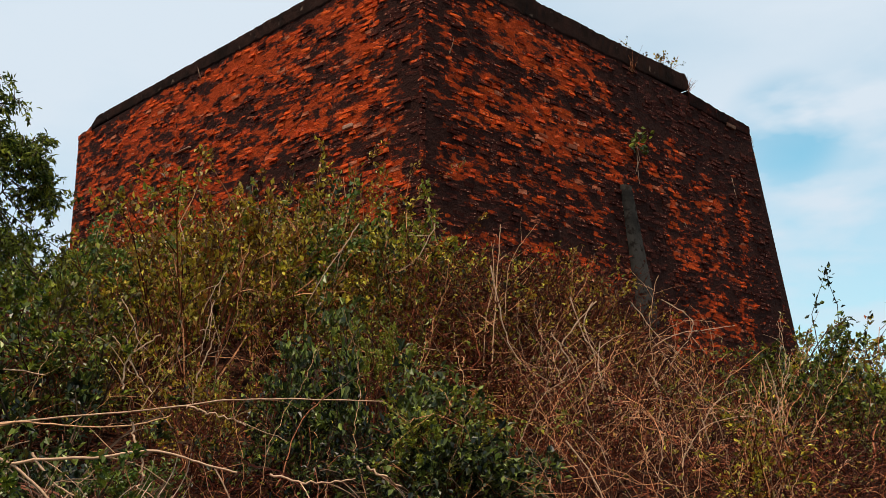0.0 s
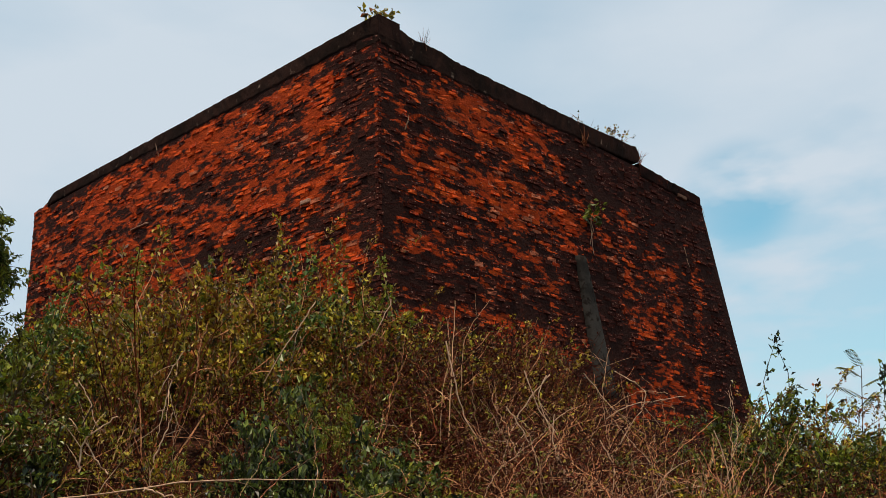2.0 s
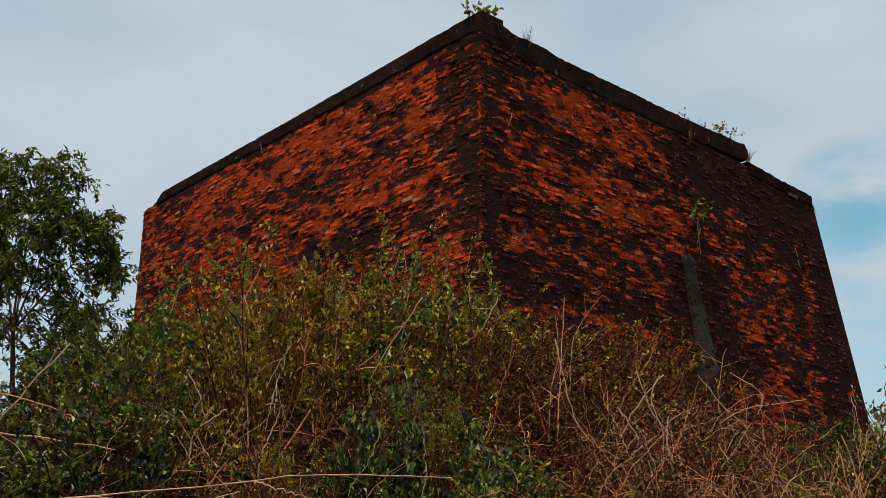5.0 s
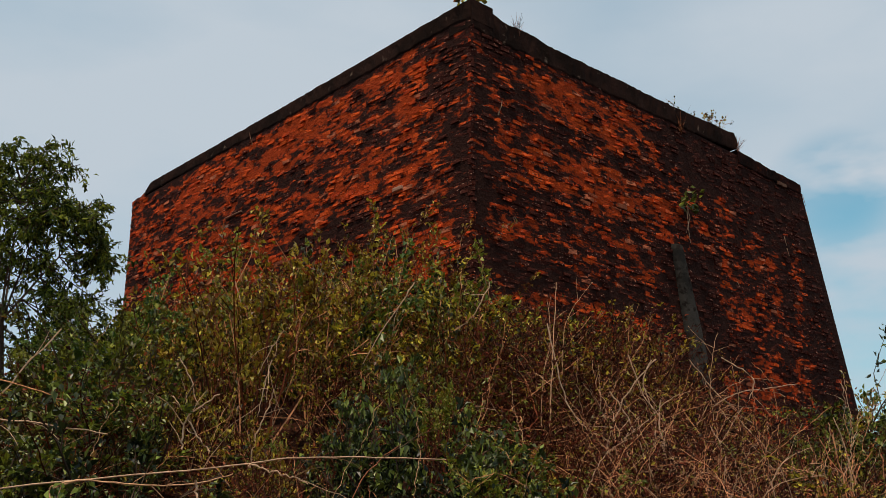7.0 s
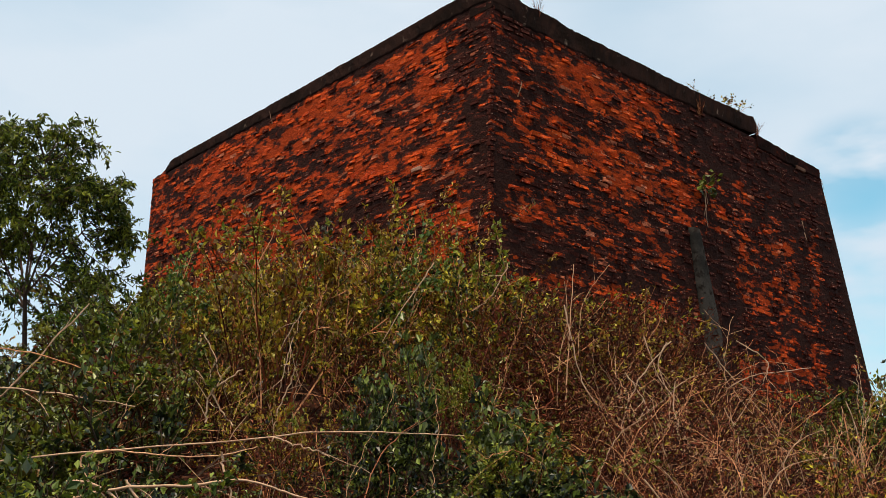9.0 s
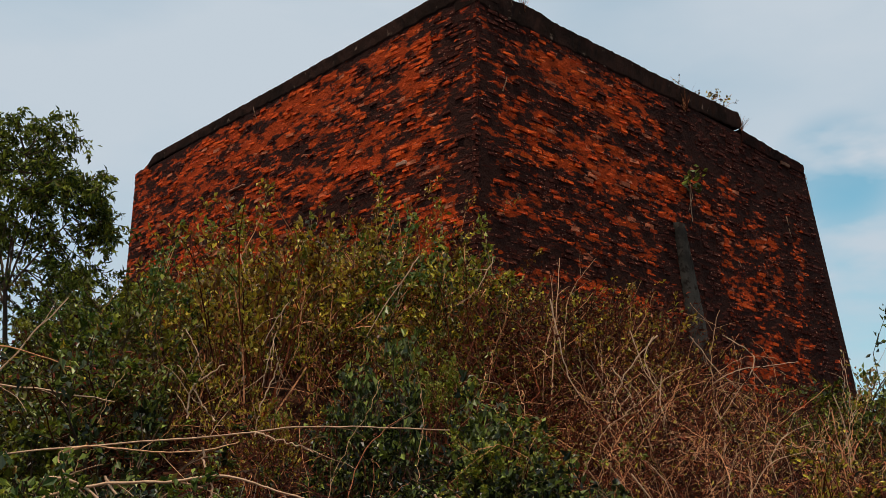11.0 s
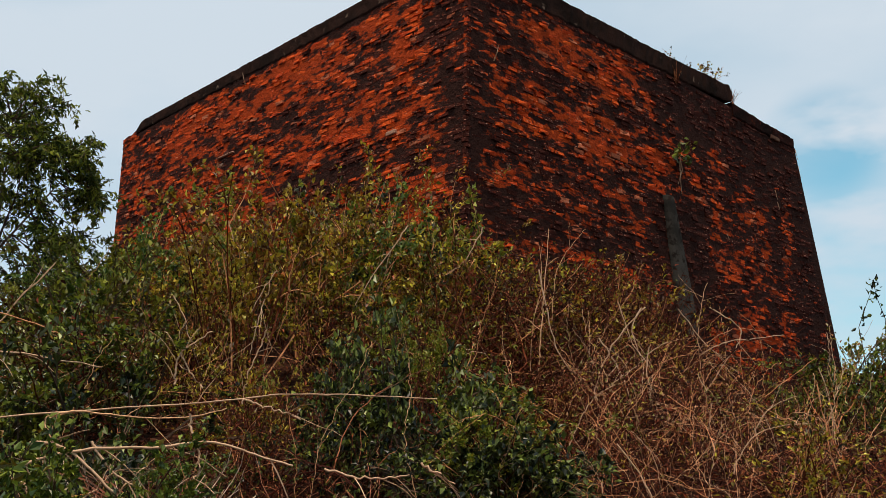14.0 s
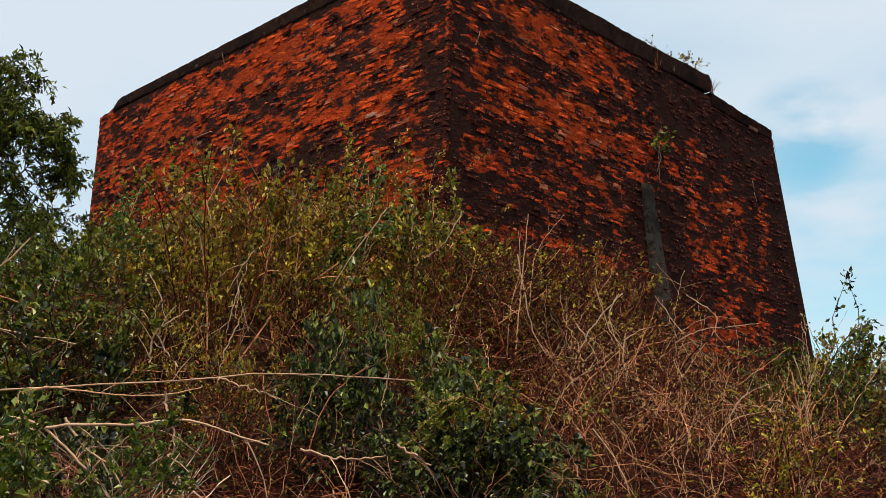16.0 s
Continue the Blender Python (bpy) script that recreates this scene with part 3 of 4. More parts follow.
def lay_bricks():
    """Every brick of the two visible walls; those next to the arris are pieces of their own, the rest is joined."""
    rng = random.Random(21)
    shapes = []
    for i in range(14):
        r = random.Random(100 + i)
        me = bpy.data.meshes.new("brick")
        v = []
        for out in (-0.06, 1.0):
            for sx, sz in ((-1, -1), (1, -1), (1, 1), (-1, 1)):
                k = 1.0 if out < 0 else r.uniform(0.82, 0.99)
                v.append((sx * 0.122 * k + r.uniform(-0.006, 0.006), (0.0 if out > 0 else out) + (r.uniform(-0.018, 0.008) if out > 0 else 0), sz * 0.036 * (k if out > 0 else 1) + r.uniform(-0.005, 0.005)))
        me.from_pydata(v, [], [(4, 5, 6, 7), (0, 1, 5, 4), (1, 2, 6, 5), (2, 3, 7, 6), (3, 0, 4, 7)])
        me.materials.append(BRICK)
        shapes.append((me, v))
    for wall, place, d, n, end, sign in ((wall_l, on_left, D_LEFT, N_LEFT, lambda z: LEN_LEFT, 1), (wall_r, on_right, D_RIGHT, N_RIGHT, right_end, 2)):
        rest, single = Soup(), 0
        rows = int((10.44 - 3.6) / COURSE) if sign == 1 else int((10.22 - 3.6) / COURSE)
        for k in range(rows):
            z = 3.6 + (k + 0.5) * COURSE
            s = -0.01 + (0.5 * BRICK_L if (k + sign) % 2 else 0.0)
            if (k + sign) % 2:
                s -= BRICK_L / 2
            last = end(z) if sign == 1 or z < 10.0 else 7.8
            first = True
            while s < last:
                length = BRICK_L * (0.5 if first and (k + sign) % 2 else 1.0) * rng.uniform(0.93, 1.05)
                first = False
                length = min(length, last - s)
                mid = s + length / 2
                s += length
                if length < 0.06:
                    continue
                rough = noise.noise((mid * 1.3 + 40 * sign, z * 2.0, 3.0))
                if rng.random() < 0.07 + 0.10 * (rough > 0.22):
                    continue
                kind = rng.random() + 0.25 * rough
                if kind < 0.70:
                    out, fat = rng.uniform(-0.006, 0.010) + 0.012 * rough, 1.13
                else:
                    out, fat = rng.uniform(0.006, 0.034 if mid > 0.3 else 0.014), rng.uniform(0.78, 1.06)
                me, v = shapes[rng.randrange(14)]
                scale = (length - 0.016) / 0.244 * fat
                tall = fat * rng.uniform(0.9, 1.12)
                tilt = rng.uniform(-0.05, 0.05)
                near = mid < 2.15 and 7.35 < z < 10.3 and single < 300
                if near:
                    ob = new("brick", me)
                    ob.parent = wall
                    x = d
                    m = Matrix(((x.x, n.x, 0, 0), (x.y, n.y, 0, 0), (0, 0, 1, 0), (0, 0, 0, 1)))
                    m.translation = place(mid, z, out)
                    ob.matrix_world = m @ Matrix.Rotation(tilt, 4, "Y") @ Matrix.Diagonal((scale, 1, tall, 1))
                    single += 1
                else:
                    c, h = math.cos(tilt), math.sin(tilt)
                    pts = [tuple(place(mid + (a * scale) * c + q * tall * h, z + q * tall * c - a * scale * h, out + o)) for a, o, q in v]
                    rest.add(pts, [(4, 5, 6, 7), (0, 1, 5, 4), (1, 2, 6, 5), (2, 3, 7, 6), (3, 0, 4, 7)])
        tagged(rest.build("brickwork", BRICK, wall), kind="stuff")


# ---- plants: kinds ----
def shrub_parts(rng, height, spread, stems, twigs, leaves, leaf_len, leaf_wide, wander=0.22, droop=0.1, low=0.25, hang=0.0, r0=0.011):
    """The stems and the leaves of a bush that grows from the origin."""
    wood, green = Soup(), Soup()
    lines = []
    for i in range(stems):
        a = rng.uniform(0, math.tau)
        base = Vector((math.cos(a), math.sin(a), 0)) * rng.uniform(0, 0.12 * spread)
        way = Vector((math.cos(a) * spread * rng.uniform(0.15, 1.0), math.sin(a) * spread * rng.uniform(0.15, 1.0), height))
        pts = bent(rng, base - Vector((0, 0, 0.08)), way, height * rng.uniform(0.65, 1.1), 7, wander * 0.7, droop)
        wood.tube(pts, r0, r0 * 0.35)
        lines.append(pts)
    for i in range(twigs):
        pts = rng.choice(lines[:stems])
        p, w = along(pts, rng.uniform(low, 1.0))
        tw = bent(rng, p, w + ball(rng, 0.9) + Vector((0, 0, 0.25)), height * rng.uniform(0.14, 0.38), 5, wander, droop)
        wood.tube(tw, r0 * 0.4, r0 * 0.16)
        lines.append(tw)
    for i in range(leaves):
        pts = lines[stems + int((len(lines) - stems) * rng.random() ** 1.6)] if twigs and rng.random() < 0.88 else rng.choice(lines)
        p, w = along(pts, max(low, 1.0 - abs(rng.gauss(0, 0.26))))
        p = p + ball(rng, leaf_len * 0.8)
        way = (w * 0.5 + ball(rng, 1.0) + Vector((0, 0, 0.25 - hang))).normalized()
        k = rng.uniform(0.6, 1.2)
        green.leaf(p, way, Vector((0, 0, 1)) + ball(rng, 0.7), leaf_len * k, leaf_wide * k)
    return wood, green


def tangle_parts(rng, size, height, curves, length, r0, lie=0.5, k=9, wander=0.26, droop=0.24):
    """A heap of dry, arching, crossing twigs."""
    wood = Soup()
    for i in range(curves):
        a = rng.uniform(0, math.tau)
        p = Vector((rng.gauss(0, size * 0.4), rng.gauss(0, size * 0.4), rng.uniform(-0.1, height * 0.55)))
        way = Vector((math.cos(a), math.sin(a), rng.uniform(0.1, 1.6) * (1 - lie) + rng.uniform(-0.3, 0.5) * lie))
        pts = bent(rng, p, way, length * rng.uniform(0.35, 1.15), k, wander, droop, 0.05)
        r = r0 * rng.choice((0.45, 0.5, 0.5, 0.6, 0.8, 1.2))
        wood.tube(pts, r, r * 0.5)
    return wood


def litter_leaves(rng, size, height, count, length):
    green = Soup()
    for i in range(count):
        p = Vector((rng.gauss(0, size * 0.45), rng.gauss(0, size * 0.45), rng.uniform(0.0, height)))
        green.leaf(p, ball(rng, 1).normalized(), ball(rng, 1).normalized(), length * rng.uniform(0.5, 1.2), length * 0.4 * rng.uniform(0.5, 1.2))
    return green


KINDS = {}


def keep(kind, name, label, category, group, *parts_):
    """A first plant of a kind, kept as the pattern of its copies."""
    ob = thing(name, label, category, group=group)
    for pname, soup, material in parts_:
        tagged(soup.build(pname, material, ob), kind="stuff")
    KINDS.setdefault(kind, []).append([ob, False])


def plant(kind, x, y, turn, size=1.0, tall=1.0, sink=0.05, rng=None, which=None):
    """Sets a plant of a kind on the ground: the pattern itself first, then copies."""
    pick = KINDS[kind][which if which is not None else rng.randrange(len(KINDS[kind]))]
    m = Matrix.Translation((x, y, ground_z(x, y) - sink)) @ Matrix.Rotation(turn, 4, "Z") @ Matrix.Diagonal((size, size, size * tall, 1))
    if not pick[1]:
        pick[0].matrix_basis = m
        pick[1] = True
        return pick[0]
    ob = copy_thing(pick[0], Matrix())
    ob.matrix_basis = m
    return ob


def make_kinds():
    for i in range(3):
        rng = random.Random(300 + i)
        w, g = shrub_parts(rng, 1.15, 0.62, 18, 90, 2100, 0.037, 0.023, 0.36, 0.10, low=0.42, r0=0.007)
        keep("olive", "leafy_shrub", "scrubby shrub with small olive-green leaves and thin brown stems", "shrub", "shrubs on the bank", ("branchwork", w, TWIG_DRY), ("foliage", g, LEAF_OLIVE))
    for i in range(2):
        rng = random.Random(320 + i)
        w, g = shrub_parts(rng, 1.05, 0.6, 12, 70, 2300, 0.045, 0.027, 0.32, 0.14)
        keep("green", "leafy_shrub", "dense shrub with fresh mid-green leaves", "shrub", "shrubs on the bank", ("branchwork", w, BARK), ("foliage", g, LEAF_BROAD))
    for i in range(2):
        rng = random.Random(340 + i)
        w, g = shrub_parts(rng, 0.9, 0.75, 12, 80, 1500, 0.056, 0.032, 0.3, 0.25, hang=0.2)
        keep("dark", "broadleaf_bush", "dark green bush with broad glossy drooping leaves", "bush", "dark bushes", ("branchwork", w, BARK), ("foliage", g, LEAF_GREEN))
    for i in range(3):
        rng = random.Random(360 + i)
        w = tangle_parts(rng, 0.7, 0.66, 118, 0.74, 0.0046, 0.45, 11, 0.46, 0.10)
        g = litter_leaves(rng, 0.7, 0.5, 380, 0.040)
        keep("tangle", "dry_bramble", "tangle of dry reddish-brown twigs and dead leaves", "bramble", "dry brambles", ("brushwood", w, TWIG_RED), ("dead_foliage", g, LEAF_DRY), ("foliage", litter_leaves(rng, 0.7, 0.75, 170, 0.036), LEAF_OLIVE))
    for i in range(2):
        rng = random.Random(380 + i)
        w = tangle_parts(rng, 0.6, 0.9, 70, 0.95, 0.0050, 0.12, 12, 0.42, 0.08)
        g = litter_leaves(rng, 0.6, 0.95, 900, 0.045)
        keep("sticks", "dry_bramble", "upright bleached dry stems with brown and olive leaves", "bramble", "dry brambles", ("brushwood", w, TWIG_DRY), ("foliage", g, LEAF_DRY), ("green_foliage", litter_leaves(rng, 0.6, 0.95, 260, 0.04), LEAF_OLIVE))
    for i in range(2):
        rng = random.Random(400 + i)
        w, g = shrub_parts(rng, 1.0, 0.4, 14, 70, 1100, 0.040, 0.020, 0.38, 0.1, low=0.2, r0=0.007)
        keep("weed", "dry_weed", "half-dry upright weeds with yellowing leaves", "weed", "weeds on the bank", ("branchwork", w, TWIG_DRY), ("foliage", g, LEAF_OLIVE))

    for i in range(2):
        rng = random.Random(420 + i)
        w = tangle_parts(rng, 0.55, 0.32, 90, 0.55, 0.0055, 0.8, 7, 0.34, 0.12)
        keep("straw", "straw_heap", "heap of bleached pinkish dry twigs and straw", "straw", "straw heaps", ("brushwood", w, TWIG_HEAP), ("dead_foliage", litter_leaves(rng, 0.55, 0.2, 160, 0.05), LEAF_DRY))


make_kinds()


def scatter():
    """The scrub, thick on the whole bank: green at the left and on the crown, dark bushes in the middle, dry brambles at the right."""
    rng = random.Random(5)
    y = 4.9
    while y < 15.2:
        step = 0.50 + 0.022 * y
        x = -0.62 * y - 1.2 + rng.uniform(0, step)
        while x < 0.66 * y + 1.0:
            px, py = x + rng.uniform(-0.2, 0.2), y + rng.uniform(-0.2, 0.2)
            x += step * rng.uniform(0.85, 1.2)
            a = px / py
            # keep clear of the walls
            q = Vector((px, py, 0)) - ARRIS
            if q.dot(N_LEFT) < 0.45 and q.dot(N_RIGHT) < 0.45:
                continue
            r = rng.random()
            size = 0.9
            if -0.4 < px < 0.9 and 5.9 < py < 7.4 and r < 0.4:
                continue
            if py < 6.4:
                if a < -0.22:
                    kind = "dark" if r < 0.4 else "green" if r < 0.78 else "tangle" if r < 0.86 else "olive"
                    size = 0.8
                elif r < 0.5:
                    kind, size = "tangle", 0.6
                elif r < 0.7:
                    kind, size = "weed", 0.5
                else:
                    continue
            elif a < -0.27:
                kind = "green" if r < 0.42 else "dark" if r < 0.88 else "olive" if r < 0.95 else "sticks"
                size = 1.15 if py < 9 else 0.85
            elif a < 0.02:
                kind = "olive" if r < 0.52 else "weed" if r < 0.66 else "sticks" if r < 0.8 else "green" if r < 0.93 else "tangle"
                size = 1.32
                if py > 8.5:
                    size *= rng.uniform(0.6, 1.12)
                    if rng.random() < 0.1:
                        continue
                if a < -0.12 and py > 9 and r > 0.5:
                    kind = "green"
                if py < 8.5:
                    kind = "olive" if r < 0.25 else "tangle" if r < 0.45 else "sticks" if r < 0.8 else "weed"
                    size = 0.8
            elif a < 0.17:
                kind = "sticks" if r < 0.45 else "tangle" if r < 0.6 else "olive" if r < 0.82 else "weed"
                size = 0.85 if py < 8 else 1.1
            elif a < 0.36 or py < 9:
                kind = "tangle" if r < 0.74 else "sticks" if r < 0.95 else "weed"
                size = 0.95 if py < 9 else 1.1
            else:
                kind = "dark" if r < 0.35 else "green" if r < 0.72 else "olive" if r < 0.82 else "tangle"
                size = 1.2
            plant(kind, px, py, rng.uniform(0, math.tau), size * rng.uniform(0.8, 1.2), rng.uniform(0.85, 1.15), rng=rng)
        y += step * 0.9
    # taller shrubs on the crown of the bank, under the left-hand wall
    for i in range(30):
        x, y = rng.uniform(-4.3, 0.2), rng.uniform(10.3, 12.8)
        plant("green" if rng.random() < 0.3 or x < -2.2 else "olive", x, y, rng.uniform(0, math.tau), rng.uniform(0.95, 1.38), 1.05, rng=rng)
    # a dark green thicket between the tree and the building
    for i in range(11):
        x = rng.uniform(-4.1, -3.0)
        y = rng.uniform(11.4, 13.0)
        plant("green", x, y, rng.uniform(0, math.tau), rng.uniform(1.1, 1.4), 1.15, rng=rng)
    # tall dry stems before the foot of the right-hand wall
    for i in range(26):
        y = rng.uniform(9.0, 11.6)
        x = rng.uniform(0.03, 0.22) * y
        plant("sticks" if rng.random() < 0.6 else "weed" if rng.random() < 0.6 else "olive", x, y, rng.uniform(0, math.tau), rng.uniform(1.2, 1.5) - 1.8 * max(0.0, x / y - 0.12), 1.05, rng=rng)
    # bleached straw at the foot of the bank
    for i in range(11):
        plant("straw", rng.uniform(-1.4, 0.05), rng.uniform(4.9, 6.0), rng.uniform(0, math.tau), rng.uniform(0.7, 1.2), rng=rng)
    for i in range(12):
        plant("straw", rng.uniform(-1.85, -1.25), rng.uniform(5.6, 6.3), rng.uniform(0, math.tau), rng.uniform(0.7, 1.1), 1.3, rng=rng)
    for i in range(8):
        plant("straw", rng.uniform(-0.75, 0.0), rng.uniform(5.0, 5.4), rng.uniform(0, math.tau), rng.uniform(0.7, 0.95), rng=rng)
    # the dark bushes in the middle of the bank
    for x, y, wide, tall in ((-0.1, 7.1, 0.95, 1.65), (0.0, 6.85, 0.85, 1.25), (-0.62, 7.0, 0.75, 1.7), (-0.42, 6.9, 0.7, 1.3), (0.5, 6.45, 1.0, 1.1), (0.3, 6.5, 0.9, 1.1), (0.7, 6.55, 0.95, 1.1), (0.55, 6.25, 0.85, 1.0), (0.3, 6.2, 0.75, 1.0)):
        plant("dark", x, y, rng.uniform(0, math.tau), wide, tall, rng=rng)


scatter()


# ---- the tree beside the building ----
def tree():
    """A trunk that forks low, thin limbs to leafy clumps that fill a dome, and looser sprays hanging below it."""
    rng = random.Random(77)
    base = Vector((-7.0, 17.0, ground_z(-7.0, 17.0) - 0.2))
    t = thing("tree", "slender tree with a rounded crown of narrow glossy green leaves", "tree", Matrix.Translation(base))
    wood, green = Soup(), Soup()
    fork = Vector((-0.15, 0, 5.85 - base.z))
    wood.tube([Vector((0.1, 0, 0)), Vector((0.06, 0.03, fork.z * 0.35)), Vector((-0.04, 0, fork.z * 0.7)), fork], 0.055, 0.036, 7)
    mains = []
    for dx, dy, dz in ((-0.75, 0.2, 1.3), (-1.6, -0.3, 1.7), (0.35, -0.3, 1.2), (0.9, 0.3, 1.6), (-0.3, 0.6, 2.0), (0.1, -0.7, 2.2), (-1.1, 0.5, 2.4)):
        tip = Vector((dx, dy, dz))
        pts = bent(rng, fork - Vector((0, 0, rng.uniform(0, 0.25))), tip, tip.length, 8, 0.10, 0.0, 0.03)
        wood.tube(pts, 0.023, 0.010, 5)
        mains.append(pts)

    def clump(c, r, twigs, leaves):
        """A limb to the clump's heart, twigs about it, leaves along those."""
        p, w = min((along(m, u / 8) for m in mains for u in range(2, 9)), key=lambda q: (q[0] - c).length + rng.uniform(0, 0.25))
        limb = bent(rng, p, c - p, (c - p).length, 5, 0.10, 0.0, 0.0)
        wood.tube(limb, 0.013, 0.006, 4)
        lines = []
        for i in range(twigs):
            q, w = along(limb, rng.uniform(0.55, 1.0))
            tw = bent(rng, q, ball(rng, 1.0) + Vector((0, 0, 0.2)), r * rng.uniform(0.6, 1.25), 4, 0.25, 0.2)
            wood.tube(tw, 0.006, 0.003)
            lines.append(tw)
        for i in range(leaves):
            q, w = along(rng.choice(lines), rng.uniform(0.3, 1.0))
            k = rng.uniform(0.7, 1.3)
            green.leaf(q + ball(rng, 0.07), (ball(rng, 1.0) + w * 0.5 + Vector((0, 0, -0.45))).normalized(), ball(rng, 1).normalized(), 0.115 * k, 0.040 * k)

    # the dome: its heart, half-axes, clumps, and how far it fills
    for heart, half, count in (((-0.1, 0, 7.68), (1.5, 1.3, 1.42), 64), ((-1.6, 0.4, 7.85), (1.3, 1.1, 1.6), 34), ((0.85, 0.1, 7.25), (0.78, 0.9, 0.85), 20), ((-2.9, 0.3, 7.75), (0.9, 1.0, 1.4), 20)):
        for i in range(count):
            v = ball(rng, 1.0)
            v = v.normalized() * v.length ** 0.45
            if v.z < -0.75:
                v.z *= -0.5
            c = Vector(heart) - Vector((0, 0, base.z)) + Vector((v.x * half[0], v.y * half[1], v.z * half[2]))
            clump(c, rng.uniform(0.26, 0.44), 8, 142)
    for i in range(32):
        c = fork + Vector((rng.uniform(-2.4, 1.55), rng.uniform(-0.9, 0.9), rng.uniform(-0.75, 0.75)))
        clump(c, rng.uniform(0.25, 0.45), 6, 75)
    for i in range(14):
        c = fork + Vector((rng.uniform(0.35, 1.6), rng.uniform(-0.6, 0.9), rng.uniform(-1.0, 0.55)))
        clump(c, rng.uniform(0.28, 0.45), 8, 130)
    wood.build("trunk", BARK, t, "thin brown forked trunk and limbs")
    green.build("crown", LEAF_TREE, t)


tree()


# ---- plants on the walls and on the skyline ----
def sprig(name, label, category, foot, stems, leaf_len, leaf_wide, material, wood=TWIG_DRY, leaves=60, seed=1, r=0.006, spread=0.08, clump=0.0, group=""):
    """A small plant whose stems run from the foot through the given offsets."""
    rng = random.Random(seed)
    foot = Vector(foot)
    ob = thing(name, label, category, Matrix.Translation(foot), group)
    green = Soup()
    for pts in stems:
        line = [Vector((0, 0, 0))]
        for p in pts:
            a, b = line[-1], Vector(p)
            line += [a.lerp(b, 0.5) + ball(rng, (b - a).length * 0.06), b]
        w = Soup()
        w.tube(line, r, r * 0.35, 4)
        w.build("stem", wood, ob)
        for i in range(leaves):
            u = rng.uniform(0.25, 1.0) if not clump else 1 - abs(rng.gauss(0, clump))
            p, d = along(line, min(max(u, 0.05), 1.0))
            k = rng.uniform(0.6, 1.2)
            green.leaf(p + ball(rng, spread), (d * 0.4 + ball(rng, 1.0)).normalized(), ball(rng, 1).normalized(), leaf_len * k, leaf_wide * k)
    if leaves:
        tagged(green.build("foliage", material, ob), kind="stuff")
    return ob


def fern_weed(foot, height, fronds, seed):
    """A young tree with feathered fronds, each a midrib with paired leaflets."""
    rng = random.Random(seed)
    ob = thing("sapling", "young sapling with feathery green fronds against the sky", "sapling", Matrix.Translation(foot))
    wood, green = Soup(), Soup()
    stem = bent(rng, Vector((0, 0, 0)), Vector((0.15, 0, 1)), height, 6, 0.05)
    wood.tube(stem, 0.012, 0.005, 4)
    for i in range(fronds):
        p, d = along(stem, 0.55 + 0.45 * i / (fronds - 1))
        a = i * 2.4
        rib = bent(rng, p, Vector((math.cos(a), math.sin(a) * 0.5, 0.55)), rng.uniform(0.4, 0.55), 7, 0.05, 0.15)
        wood.tube(rib, 0.004, 0.002)
        for j in range(2, 16):
            q, w = along(rib, j / 16)
            side = w.cross(Vector((0, 0, 1))).normalized()
            for sgn in (-1, 1):
                green.leaf(q, (w * 0.5 + side * sgn - Vector((0, 0, 0.35))).normalized(), Vector((0, 0, 1)), 0.085, 0.026)
    wood.build("stem", BARK, ob)
    tagged(green.build("foliage", LEAF_BROAD, ob), kind="stuff")


def grass_tuft(foot, height, blades, seed, lean=(0, 0, 0), material=TWIG_RED, label="tuft of dry brown grass rooted in the wall head"):
    rng = random.Random(seed)
    ob = thing("grass_tuft", label, "grass", Matrix.Translation(foot), "tufts on the wall")
    w = Soup()
    for i in range(blades):
        pts = bent(rng, ball(rng, 0.06) * 1.0, Vector((rng.gauss(0, 0.35), rng.gauss(0, 0.35), 1)) + Vector(lean), height * rng.uniform(0.5, 1.1), 4, 0.15, 0.15)
        w.tube(pts, 0.004, 0.0015)
    tagged(w.build("blades", material, ob), kind="stuff")


def sprays():
    """Leafy shoots that stand out of the scrub before the brick wall."""
    rng = random.Random(19)
    for x, z in ((0.45, 4.95), (0.28, 4.62), (0.02, 4.75), (-0.22, 4.85), (-0.38, 4.9), (-0.72, 4.62), (-1.0, 4.65), (-0.56, 5.15), (-1.22, 4.9), (-1.68, 4.85), (-2.1, 4.8), (-2.55, 4.8), (-1.9, 4.95)):
        y = 10.0 + rng.uniform(-0.3, 0.3)
        bx = x + rng.uniform(-0.3, 0.3)
        g = ground_z(bx, y) - 0.05
        h = z - g
        stems = [[(rng.uniform(-0.1, 0.1), 0, h * 0.5), (x - bx, rng.uniform(-0.15, 0.15), h)]]
        stems += [[(rng.uniform(-0.1, 0.1), 0, h * 0.45), (x - bx + rng.uniform(-0.35, 0.35), rng.uniform(-0.2, 0.2), h * rng.uniform(0.65, 0.92))] for i in range(3)]
        sprig("leafy_shoot", "slender shoot with small rounded yellow-green leaves", "shrub", (bx, y, g), stems, 0.062, 0.042, LEAF_OLIVE if rng.random() < 0.5 else LEAF_BROAD, TWIG_DRY, 75, rng.randrange(999), 0.007, 0.06, 0.3, "leafy shoots")


sprays()


